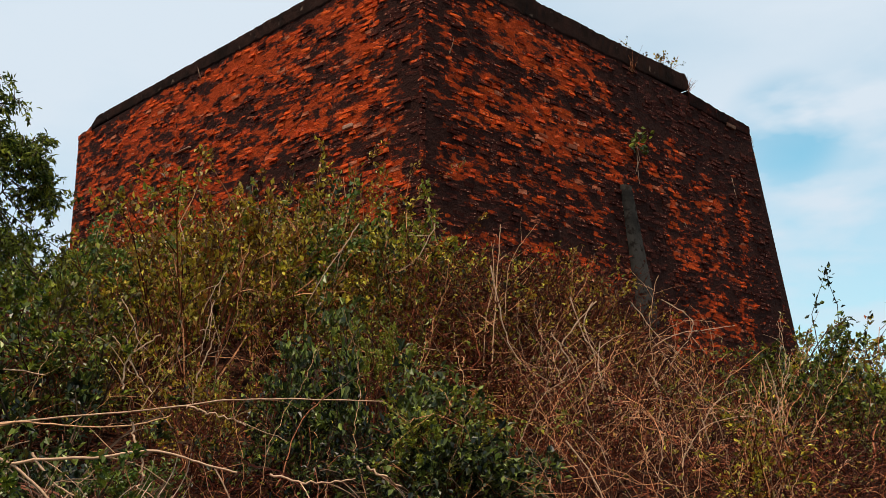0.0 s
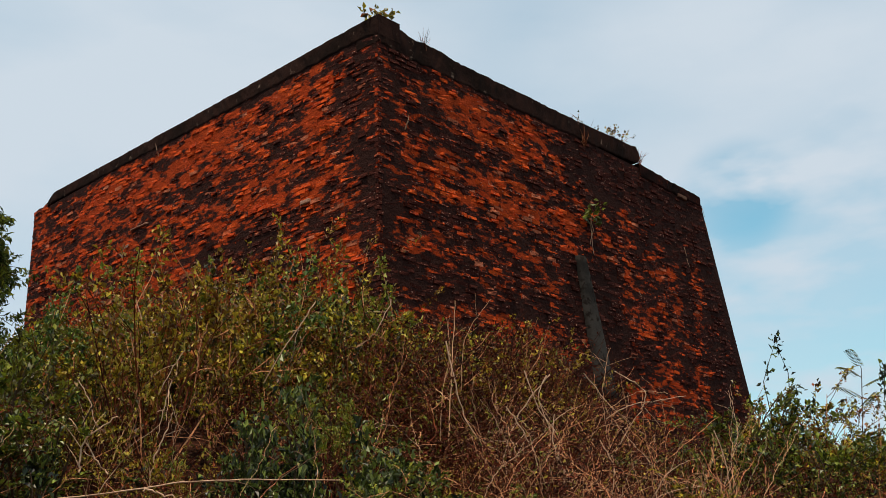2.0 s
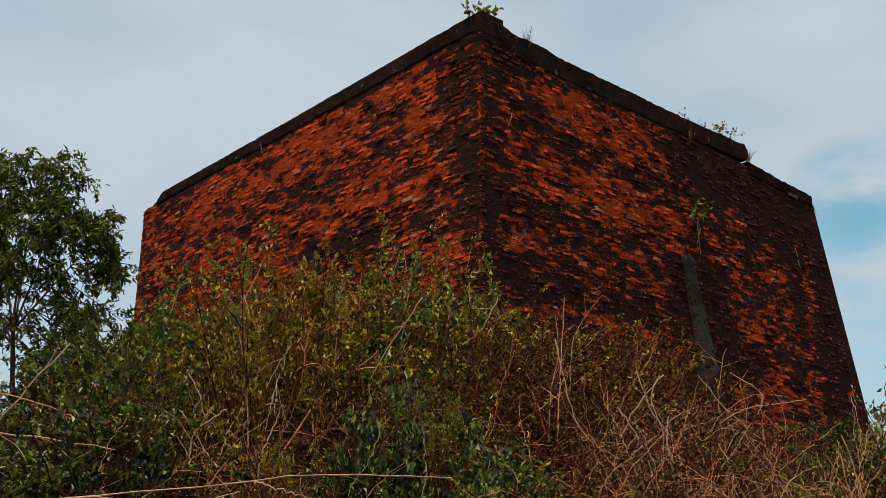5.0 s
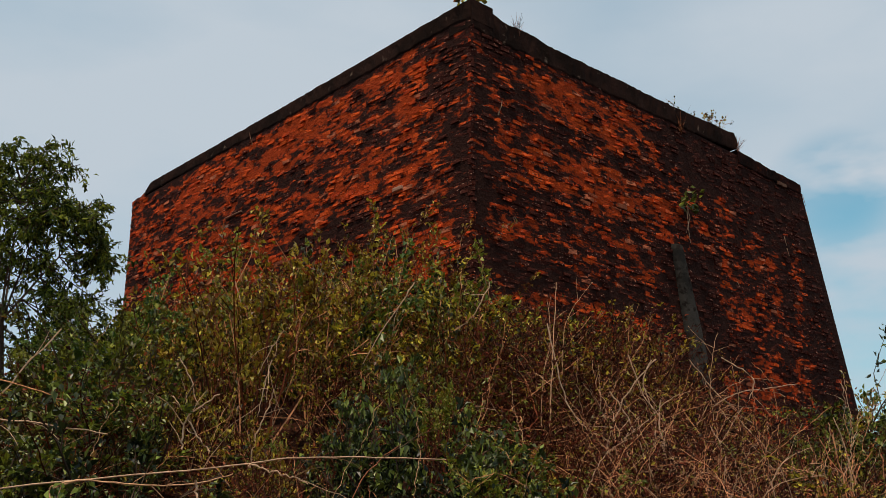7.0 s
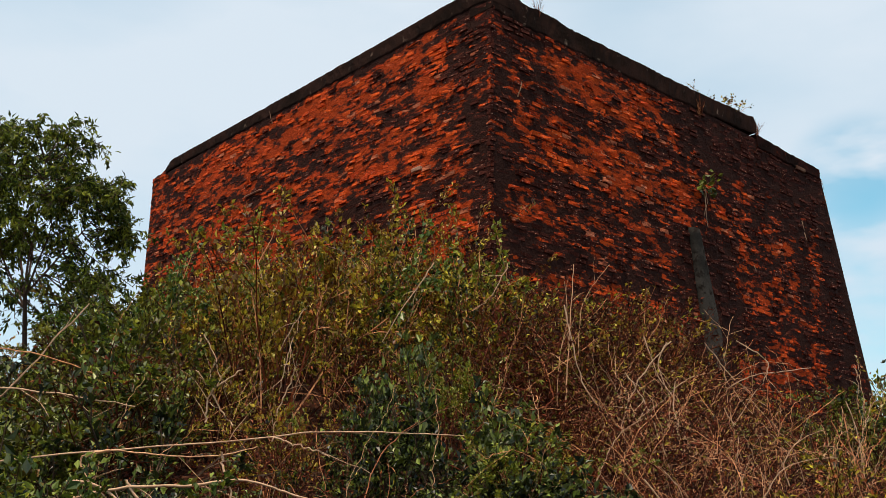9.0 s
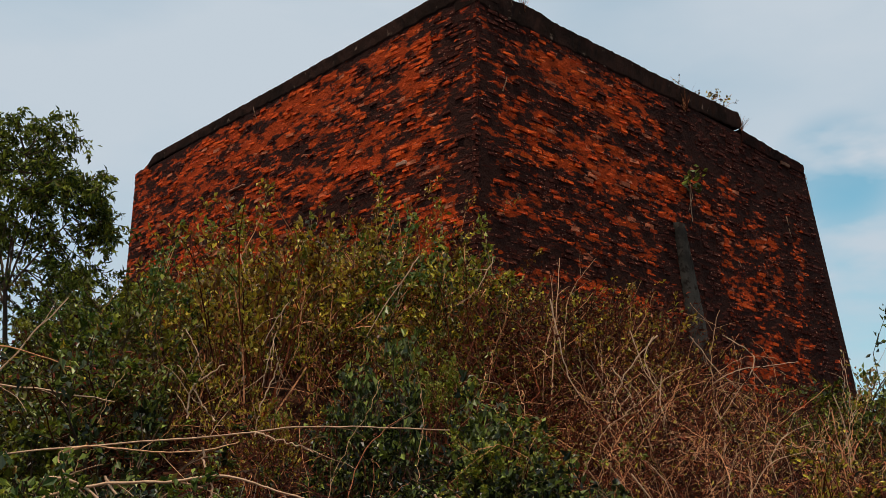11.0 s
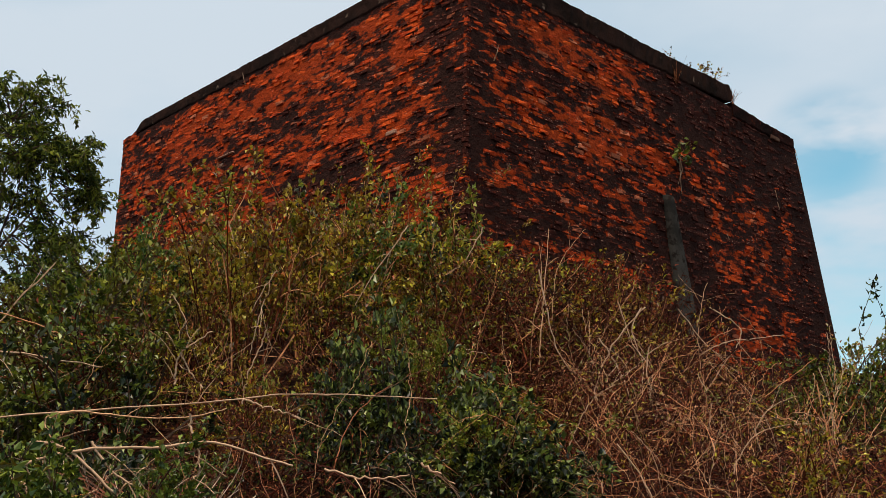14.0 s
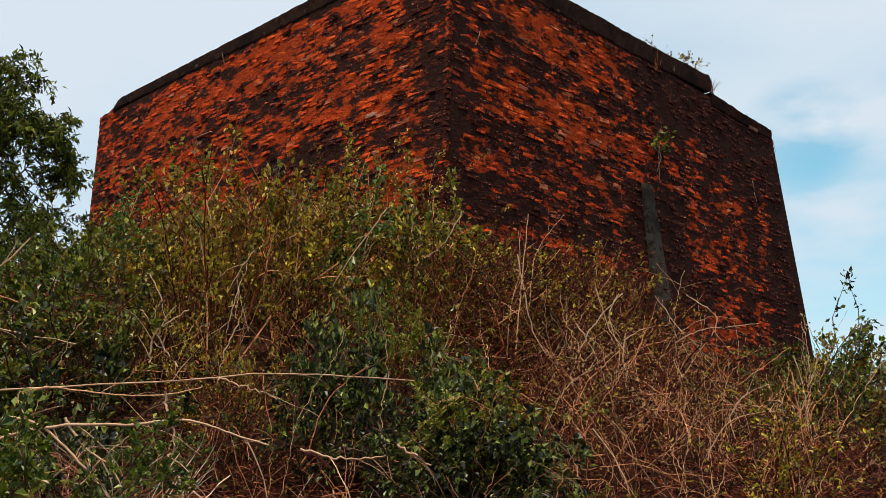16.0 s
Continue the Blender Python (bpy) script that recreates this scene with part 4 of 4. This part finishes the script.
def near_bushes():
    """Broad-leaved bushes at the foot of the bank, close to the path."""
    rng = random.Random(23)
    for x, y, top in ((-1.98, 4.35, 2.2), (-1.75, 4.6, 1.95), (-2.3, 4.7, 2.45), (-1.55, 4.3, 1.45), (-2.15, 4.1, 1.7)):
        g = ground_z(x, y) - 0.05
        h = top - g
        stems = [[(rng.uniform(-0.15, 0.15), rng.uniform(-0.1, 0.1), h * 0.5), (rng.uniform(-0.35, 0.35), rng.uniform(-0.2, 0.2), h * rng.uniform(0.6, 1.0))] for i in range(8)]
        sprig("broadleaf_bush", "low bush with broad yellow-green leaves near the path", "bush", (x, y, g), stems, 0.068, 0.036, LEAF_BROAD, BARK, 60, rng.randrange(999), 0.006, 0.07, 0.0, "bushes near the path")


near_bushes()


def wall_plants():
    sprig("wall_plant", "leafy green plant rooted in the brick wall above the drain", "plant", on_right(5.75, 8.62, 0.05),
          [[(-0.03, -0.05, 0.1), (0.03, -0.12, 0.3)], [(0.08, -0.1, 0.05), (0.18, -0.2, 0.1)], [(-0.06, -0.1, -0.05), (-0.08, -0.18, -0.12)], [(0.05, -0.1, -0.1), (0.12, -0.15, -0.2)]],
          0.15, 0.10, LEAF_BROAD, leaves=10, seed=2, spread=0.08)
    sprig("hanging_root", "thin pale roots hanging down the brick wall", "root", on_right(5.74, 8.55, 0.06), [[(-0.02, -0.02, -0.3), (0.0, 0.0, -0.75)], [(0.03, 0.0, -0.25), (-0.06, 0, -0.55)]], 0.1, 0.1, LEAF_OLIVE,
          wood=TWIG_PALE, leaves=0, r=0.012)
    sprig("wall_shrub", "low yellow-green shrub growing on the wall head", "shrub", on_right(6.85, 10.58, -0.1),
          [[(-0.1, 0, 0.12), (-0.3, -0.05, 0.28)], [(0.1, 0, 0.15), (0.2, 0, 0.3)], [(0.25, 0.1, 0.1), (0.4, 0.15, 0.2)], [(-0.2, 0, 0.1), (-0.45, -0.1, 0.12)], [(0, 0, 0.15), (0.02, 0, 0.33)]],
          0.07, 0.045, LEAF_OLIVE, leaves=34, seed=4, spread=0.09)
    sprig("wall_twig", "bare thin twig with specks of leaf on the wall head", "twig", on_right(6.2, 10.6, -0.1), [[(-0.15, 0, 0.2), (-0.4, 0, 0.42)], [(-0.25, 0, 0.25), (-0.2, 0, 0.45)]], 0.05, 0.03, LEAF_GREEN, leaves=9, seed=5, spread=0.03)
    sprig("wall_twig", "bare thin twig with specks of leaf on the wall head", "twig", on_right(7.35, 10.65, -0.1), [[(0.15, 0, 0.15), (0.35, 0, 0.22)], [(0.05, 0, 0.2), (0.25, 0.1, 0.42)]], 0.05, 0.03, LEAF_GREEN, leaves=7, seed=6, spread=0.03)
    sprig("wall_shrub", "small fresh green shrub on the corner of the wall head", "shrub", on_left(0.12, 10.66, -0.12),
          [[(-0.1, 0, 0.1), (-0.25, 0, 0.2)], [(0.1, 0, 0.12), (0.28, 0, 0.2)], [(0, 0, 0.15), (-0.05, 0, 0.28)], [(0.1, 0, 0.1), (0.12, 0, 0.26)]], 0.11, 0.065, LEAF_OLIVE, leaves=18, seed=7, spread=0.07)
    grass_tuft(on_right(1.14, 10.5, -0.03), 0.36, 34, 1)
    grass_tuft(on_right(7.86, 10.32, 0.0), 0.34, 30, 2, (0.3, 0, 0))
    grass_tuft(on_right(5.72, 10.1, 0.07), 0.45, 26, 3, (0, -0.15, 0.6), TWIG_DRY, "dry grass growing up the face of the wall head")
    sprig("pale_stick", "short pale stick poking out of the brick wall", "stick", on_left(6.47, 10.24, 0.02), [[(-0.02, -0.1, 0.08), (-0.05, -0.14, 0.2)]], 0.1, 0.1, LEAF_DRY, wood=TWIG_PALE, leaves=0, r=0.018)
    sprig("pale_stick", "short pale stick poking out of the brick wall", "stick", on_right(0.58, 8.82, 0.03), [[(0.04, -0.08, 0.1), (0.06, -0.1, 0.22)]], 0.1, 0.1, LEAF_DRY, wood=TWIG_PALE, leaves=0, r=0.014)
    for s, z, l in ((10.40, 9.95, 0.4), (10.47, 9.6, 0.45), (9.35, 8.75, 0.35), (9.42, 8.5, 0.3), (7.3, 7.35, 0.2)):
        sprig("hanging_root", "thin pale root clinging to the brick wall", "root", on_right(s, z, 0.05), [[(0.02, 0, -l * 0.3), (0.05, 0.02, -l * 0.6)]], 0.1, 0.1, LEAF_DRY, wood=TWIG_PALE, leaves=0, r=0.008, seed=int(s * 10))


wall_plants()


def pale_brick(place, d, n, s, z, long, high, parent, material=PALE_STONE, label="lime-white stone in the wall"):
    """An odd stone among the bricks."""
    bm = bmesh.new()
    bmesh.ops.create_cube(bm, size=1.0)
    m = Matrix(((d.x, n.x, 0, 0), (d.y, n.y, 0, 0), (0, 0, 1, 0), (0, 0, 0, 1)))
    m.translation = place(s, z, 0.018)
    bmesh.ops.transform(bm, matrix=m @ Matrix.Diagonal((long, 0.06, high, 1)), verts=bm.verts)
    bmesh.ops.bevel(bm, geom=bm.edges, offset=0.012, segments=1, affect="EDGES")
    part("odd_stone", bm, material, parent, label)


pale_brick(on_left, D_LEFT, N_LEFT, 1.77, 7.91, 0.24, 0.075, wall_l)
pale_brick(on_left, D_LEFT, N_LEFT, 7.05, 8.86, 0.62, 0.028, wall_l)
pale_brick(on_right, D_RIGHT, N_RIGHT, 9.55, 10.0, 0.36, 0.09, wall_r, WORN_STONE, "weathered brown stone in the wall")


def skyline():
    def foot(x, y):
        return Vector((x, y, ground_z(x, y) - 0.05))

    f = foot(5.8, 13.0)
    top = 4.78 - f.z
    sprig("tall_weed", "tall thin weed with drooping sparse leaves against the sky", "weed", f, [[(0.08, 0, top * 0.6), (0.1, 0, top * 0.8), (-0.02, 0, top)], [(-0.2, 0, top * 0.55), (-0.25, 0, top * 0.75), (0.0, 0, top * 0.98)]],
          0.095, 0.045, LEAF_GREEN, BARK, 34, 11, 0.009, 0.07, 0.35)
    f = foot(6.82, 13.4)
    fern_weed(f, 4.45 - f.z, 8, 3)
    f = foot(6.85, 12.5)
    sprig("tall_weed", "upright weed with small leaf clusters against the sky", "weed", f, [[(0.06, 0, (4.28 - f.z) * 0.6), (0.12, 0, 4.28 - f.z)]], 0.09, 0.06, LEAF_GREEN, BARK, 70, 12, 0.009, 0.07, 0.28)
    sprig("tall_weed", "leaning weed with small leaf clusters against the sky", "weed", foot(7.0, 12.5), [[(0.12, 0, (4.1 - f.z) * 0.6), (0.5, 0, 4.12 - f.z)], [(0.05, 0, 0.9), (0.2, 0, 1.3)]], 0.09, 0.06, LEAF_GREEN, BARK, 60, 13, 0.009, 0.08, 0.28)
    sprig("tall_weed", "upright weed with small leaf clusters against the sky", "weed", foot(7.75, 12.6), [[(0.06, 0, 0.7), (0.1, 0, 1.15)]], 0.09, 0.06, LEAF_GREEN, BARK, 60, 14, 0.009, 0.1, 0.3)


skyline()


# ---- loose branches on the bank ----
def branch(label, pts, r, material=TWIG_PALE, seed=1, twiglets=3, crook=0.012):
    """A bare crooked branch through a few points, with short side twigs."""
    rng = random.Random(seed)
    p = [Vector(q) for q in pts]
    line = []
    for i in range(len(p) - 1):
        a, b = p[max(i - 1, 0)], p[min(i + 2, len(p) - 1)]
        for k in range(6):
            u = k / 6
            h = p[i].lerp(p[i + 1], u) + (p[i + 1] - a - (b - p[i])) * (u * (1 - u) * 0.25)
            line.append(h + ball(rng, crook))
    line.append(p[-1])
    ob = thing("bare_branch", label, "branch", Matrix.Translation(line[0]), "loose branches")
    base = line[0].copy()
    w = Soup()
    w.tube([q - base for q in line], r, r * 0.55, 5)
    w.build("stem", material, ob, smooth=True)
    for i in range(twiglets):
        q, d = along(line, rng.uniform(0.15, 0.95))
        t = Soup()
        t.tube([v - base for v in bent(rng, q, d + ball(rng, 1.0), rng.uniform(0.12, 0.4), 5, 0.25, 0.1)], r * 0.5, r * 0.25)
        t.build("side_twig", material, ob)


def loose_branches():
    long_, arch, vine = "long straight bare stick lying across the bank", "bleached arching bare branch low on the bank", "pale bare climbing stem hanging over the scrub"
    branch(long_, [(-2.37, 5.4, 2.07), (-1.87, 5.4, 2.13), (-1.30, 5.4, 2.18), (-0.90, 5.4, 2.22), (-0.67, 5.4, 2.25), (-0.26, 5.4, 2.25), (0.09, 5.4, 2.24)], 0.0052, TWIG_PALE, 1, 4, 0.003)
    branch(long_, [(-1.84, 5.3, 2.09), (-1.69, 5.3, 2.13), (-1.44, 5.3, 2.11), (-1.16, 5.3, 2.11), (-0.96, 5.3, 2.16)], 0.005, TWIG_STRAW, 2, 3, 0.003)
    branch(arch, [(-1.82, 5.0, 1.85), (-1.71, 5.0, 1.89), (-1.51, 5.0, 1.93), (-1.24, 5.0, 1.94), (-1.00, 5.0, 1.97), (-0.86, 5.0, 1.95), (-0.74, 5.0, 1.91), (-0.58, 5.0, 1.87)], 0.0085, TWIG_PALE, 3, 3, 0.003)
    branch(arch, [(-1.80, 5.0, 1.95), (-1.70, 5.0, 1.95), (-1.59, 5.0, 1.90), (-1.46, 5.0, 1.79), (-1.30, 5.0, 1.63), (-1.17, 5.0, 1.48)], 0.0095, TWIG_PALE, 4, 2, 0.003)
    branch(arch, [(-1.52, 5.0, 1.96), (-1.46, 5.0, 1.88), (-1.39, 5.0, 1.81), (-1.30, 5.0, 1.76), (-1.21, 5.0, 1.63)], 0.007, TWIG_PALE, 5, 2, 0.004)
    branch(arch, [(-1.68, 5.1, 1.61), (-1.51, 5.1, 1.75), (-1.43, 5.1, 1.83), (-1.39, 5.1, 1.87)], 0.0055, TWIG_PALE, 6, 2)
    branch(arch, [(-1.45, 5.1, 1.66), (-1.36, 5.1, 1.78), (-1.24, 5.1, 1.90)], 0.0045, TWIG_PALE, 20, 2)
    branch(arch, [(-1.67, 5.2, 2.12), (-1.81, 5.2, 2.09), (-1.80, 5.2, 2.03), (-1.77, 5.2, 1.98)], 0.0055, TWIG_STRAW, 21, 1, 0.004)
    branch(arch, [(-1.10, 5.1, 2.10), (-1.08, 5.1, 2.01), (-1.05, 5.1, 1.96), (-1.04, 5.1, 1.88), (-1.03, 5.1, 1.84), (-1.07, 5.1, 1.78)], 0.0065, TWIG_PALE, 22, 1)
    branch(arch, [(-0.44, 5.2, 1.87), (-0.34, 5.2, 1.84), (-0.20, 5.2, 1.83), (-0.04, 5.2, 1.85)], 0.0065, TWIG_PALE, 23, 3)
    branch(arch, [(0.01, 5.2, 1.90), (0.09, 5.2, 1.86), (0.18, 5.2, 1.81)], 0.0065, TWIG_PALE, 24, 2)
    branch(arch, [(-1.86, 4.8, 1.80), (-1.77, 4.8, 1.78), (-1.72, 4.8, 1.73), (-1.70, 4.8, 1.64)], 0.007, TWIG_PALE, 25, 0)
    branch(arch, [(-0.89, 5.3, 2.20), (-0.80, 5.3, 2.18), (-0.68, 5.3, 2.15), (-0.59, 5.3, 2.11)], 0.005, TWIG_PALE, 26, 2)
    branch(vine, [(-1.62, 7.0, 2.48), (-1.62, 7.0, 2.61), (-1.58, 7.0, 2.72), (-1.40, 7.0, 2.85)], 0.0075, TWIG_PALE, 27, 3)
    branch(vine, [(-1.43, 7.0, 2.47), (-1.55, 7.0, 2.60), (-1.62, 7.0, 2.73), (-1.72, 7.0, 2.84)], 0.0065, TWIG_PALE, 28, 3)
    branch(vine, [(-1.17, 7.0, 2.36), (-1.15, 7.0, 2.55), (-1.09, 7.0, 2.71), (-1.04, 7.0, 2.87)], 0.0065, TWIG_PALE, 29, 3)
    branch("thin pale stick leaning in the green scrub", [(-3.1, 7.0, 2.55), (-2.88, 7.0, 2.83), (-2.5, 7.0, 3.3)], 0.008, TWIG_PALE, 7, 1)
    branch("thin pale stick leaning in the green scrub", [(-2.9, 6.0, 2.56), (-2.26, 6.0, 2.52), (-1.81, 6.0, 2.45)], 0.006, TWIG_PALE, 8, 2)
    branch("thin pale stick leaning in the green scrub", [(-2.73, 6.0, 2.79), (-2.31, 6.0, 2.73), (-2.06, 6.0, 2.63)], 0.005, TWIG_DRY, 9, 2)
    branch(vine, [(0.92, 8.1, 3.6), (1.0, 8.1, 3.17), (1.11, 8.1, 2.87), (1.27, 8.1, 2.74), (1.52, 8.1, 2.58)], 0.006, TWIG_PALE, 10, 4)
    branch(vine, [(2.53, 9.0, 3.51), (2.79, 9.0, 3.34), (2.7, 9.0, 3.1), (2.39, 9.0, 2.71)], 0.0055, TWIG_PALE, 11, 3)
    branch(vine, [(2.25, 9.0, 3.5), (2.55, 9.0, 3.12), (2.75, 9.0, 2.95)], 0.0055, TWIG_PALE, 12, 3)
    branch(vine, [(-0.12, 8.0, 3.91), (-0.3, 8.0, 3.64), (-0.52, 8.0, 3.26)], 0.0055, TWIG_PALE, 13, 2)
    branch(vine, [(0.53, 9.0, 4.2), (0.38, 9.0, 3.91), (0.2, 9.0, 3.75)], 0.0055, TWIG_PALE, 14, 2)
    branch(vine, [(1.15, 6.2, 2.1), (1.35, 6.2, 1.81), (1.41, 6.2, 1.5)], 0.005, TWIG_PALE, 15, 3)
    branch(vine, [(2.44, 6.4, 2.5), (2.51, 6.4, 1.97), (2.64, 6.4, 1.6)], 0.0045, TWIG_DRY, 16, 3)
    branch(vine, [(1.38, 8.0, 3.04), (1.56, 8.0, 2.73), (1.68, 8.0, 2.29)], 0.006, TWIG_PALE, 17, 4)
    branch(vine, [(1.75, 8.0, 3.3), (1.47, 8.0, 2.99), (1.33, 8.0, 2.6)], 0.006, TWIG_PALE, 18, 4)
    branch("tall tan dry stalk standing out of the scrub", [(0.94, 8.3, 2.82), (0.97, 8.3, 3.24), (1.00, 8.3, 3.61), (1.03, 8.3, 4.00)], 0.0054, TWIG_STRAW, 201, 4, 0.006)
    branch("tall tan dry stalk standing out of the scrub", [(0.88, 8.4, 2.84), (0.91, 8.4, 3.25), (0.98, 8.4, 3.54), (0.96, 8.4, 3.88)], 0.0036, TWIG_STRAW, 202, 3, 0.006)
    branch("tall tan dry stalk standing out of the scrub", [(1.09, 8.6, 3.29), (1.12, 8.6, 3.68), (1.25, 8.6, 3.93), (1.38, 8.6, 4.09)], 0.0030, TWIG_STRAW, 203, 3, 0.006)
    branch(vine, [(1.57, 8.2, 3.37), (1.67, 8.2, 3.05), (1.82, 8.2, 2.83), (1.79, 8.2, 2.65)], 0.0048, TWIG_PALE, 210, 3, 0.006)
    branch(vine, [(1.75, 8.2, 3.33), (1.67, 8.2, 3.14), (1.76, 8.2, 2.87), (1.70, 8.2, 2.61)], 0.0048, TWIG_PALE, 211, 3, 0.006)
    branch(vine, [(1.44, 8.1, 2.68), (1.64, 8.1, 2.81), (1.83, 8.1, 2.99), (1.94, 8.1, 3.04)], 0.0047, TWIG_PALE, 212, 3, 0.006)
    branch(vine, [(2.37, 8.8, 3.06), (2.57, 8.8, 3.17), (2.81, 8.8, 3.21), (3.10, 8.8, 3.25)], 0.0051, TWIG_PALE, 213, 3, 0.006)
    branch(vine, [(1.29, 6.6, 2.25), (1.38, 6.6, 2.15), (1.46, 6.6, 2.05), (1.49, 6.6, 1.91)], 0.0038, TWIG_PALE, 214, 3, 0.006)
    branch(vine, [(2.61, 6.8, 2.66), (2.67, 6.8, 2.44), (2.68, 6.8, 2.22), (2.73, 6.8, 1.94)], 0.0039, TWIG_PALE, 215, 3, 0.006)
    branch(vine, [(1.91, 7.2, 2.66), (2.00, 7.2, 2.47), (1.97, 7.2, 2.28), (2.02, 7.2, 2.12)], 0.0041, TWIG_PALE, 216, 3, 0.006)
    branch(vine, [(1.72, 7.8, 2.95), (1.69, 7.8, 2.73), (1.77, 7.8, 2.52), (1.73, 7.8, 2.36)], 0.0045, TWIG_PALE, 217, 3, 0.006)
    branch(vine, [(-2.12, 7.0, 2.78), (-2.15, 7.0, 2.67), (-2.21, 7.0, 2.53)], 0.0040, TWIG_PALE, 218, 3, 0.006)
    branch(vine, [(-1.83, 7.6, 3.22), (-1.73, 7.6, 3.05), (-1.70, 7.6, 2.93), (-1.60, 7.6, 2.82)], 0.0044, TWIG_PALE, 219, 3, 0.006)
    branch(vine, [(-1.74, 9.0, 4.21), (-1.67, 9.0, 3.97), (-1.70, 9.0, 3.77)], 0.0052, TWIG_PALE, 220, 3, 0.006)
    branch(vine, [(-1.14, 8.0, 3.52), (-1.24, 8.0, 3.36), (-1.32, 8.0, 3.18)], 0.0046, TWIG_PALE, 221, 3, 0.006)
    branch(vine, [(-1.16, 7.6, 3.21), (-1.21, 7.6, 2.98), (-1.24, 7.6, 2.79)], 0.0044, TWIG_PALE, 222, 3, 0.006)
    branch(vine, [(2.20, 6.8, 2.11), (2.17, 6.8, 2.25), (2.28, 6.8, 2.40), (2.45, 6.8, 2.47)], 0.0039, TWIG_PALE, 223, 3, 0.006)
    branch(vine, [(0.96, 6.8, 2.12), (1.04, 6.8, 2.30), (1.14, 6.8, 2.45), (1.27, 6.8, 2.52)], 0.0039, TWIG_PALE, 224, 3, 0.006)
    branch(vine, [(1.92, 6.5, 1.95), (2.00, 6.5, 2.12), (2.15, 6.5, 2.23), (2.43, 6.5, 2.27)], 0.0037, TWIG_PALE, 225, 3, 0.006)
    # more bare stems and vines standing in the scrub, each bent its own way
    rng = random.Random(31)
    for i in range(150):
        y = rng.uniform(5.6, 9.8)
        a = rng.uniform(-0.36, 0.42) if i % 3 == 0 else rng.uniform(0.10, 0.42)
        x = a * y
        foot = Vector((x, y, ground_z(x, y)))
        h = rng.uniform(0.5, 1.15) * (0.55 + 0.06 * y)
        pts = bent(rng, foot, Vector((rng.gauss(0, 0.45), rng.gauss(0, 0.2), 1)), h * 1.35, 6, 0.38, rng.choice((0.0, 0.1, 0.45)))
        branch("bare crooked stem standing in the dry scrub", pts, rng.uniform(0.0020, 0.0036) * (0.1 + 0.11 * y), rng.choice((TWIG_PALE, TWIG_STRAW, TWIG_STRAW, TWIG_DRY, TWIG_DRY)), 60 + i, 3)


loose_branches()


def straw():
    """Fallen straw and dead leaves over the foot of the bank."""
    rng = random.Random(41)
    w = Soup()
    for i in range(5000):
        y = rng.uniform(4.2, 7.6)
        x = rng.uniform(-0.55, 0.55) * y
        p = Vector((x, y, ground_z(x, y) + rng.uniform(0.0, 0.10)))
        a = rng.uniform(0, math.tau)
        w.tube(bent(rng, p, Vector((math.cos(a), math.sin(a), rng.uniform(-0.1, 0.5))), rng.uniform(0.1, 0.4), 3, 0.2, 0.1), 0.003, 0.0015)
    tagged(w.build("straw_litter", TWIG_RED, None), "fallen reddish straw on the foot of the bank", "litter", kind="stuff")
    g = Soup()
    for i in range(5000):
        y = rng.uniform(4.2, 8.5)
        x = rng.uniform(-0.55, 0.55) * y
        p = Vector((x, y, ground_z(x, y) + rng.uniform(0.0, 0.08)))
        g.leaf(p, (ball(rng, 1) + Vector((0, 0, 0.1))).normalized(), Vector((0, 0, 1)) + ball(rng, 0.8), rng.uniform(0.03, 0.08), rng.uniform(0.015, 0.04))
    tagged(g.build("leaf_litter", LEAF_DRY, None), "fallen dead brown leaves on the bank", "litter", kind="stuff")


straw()
lay_bricks()
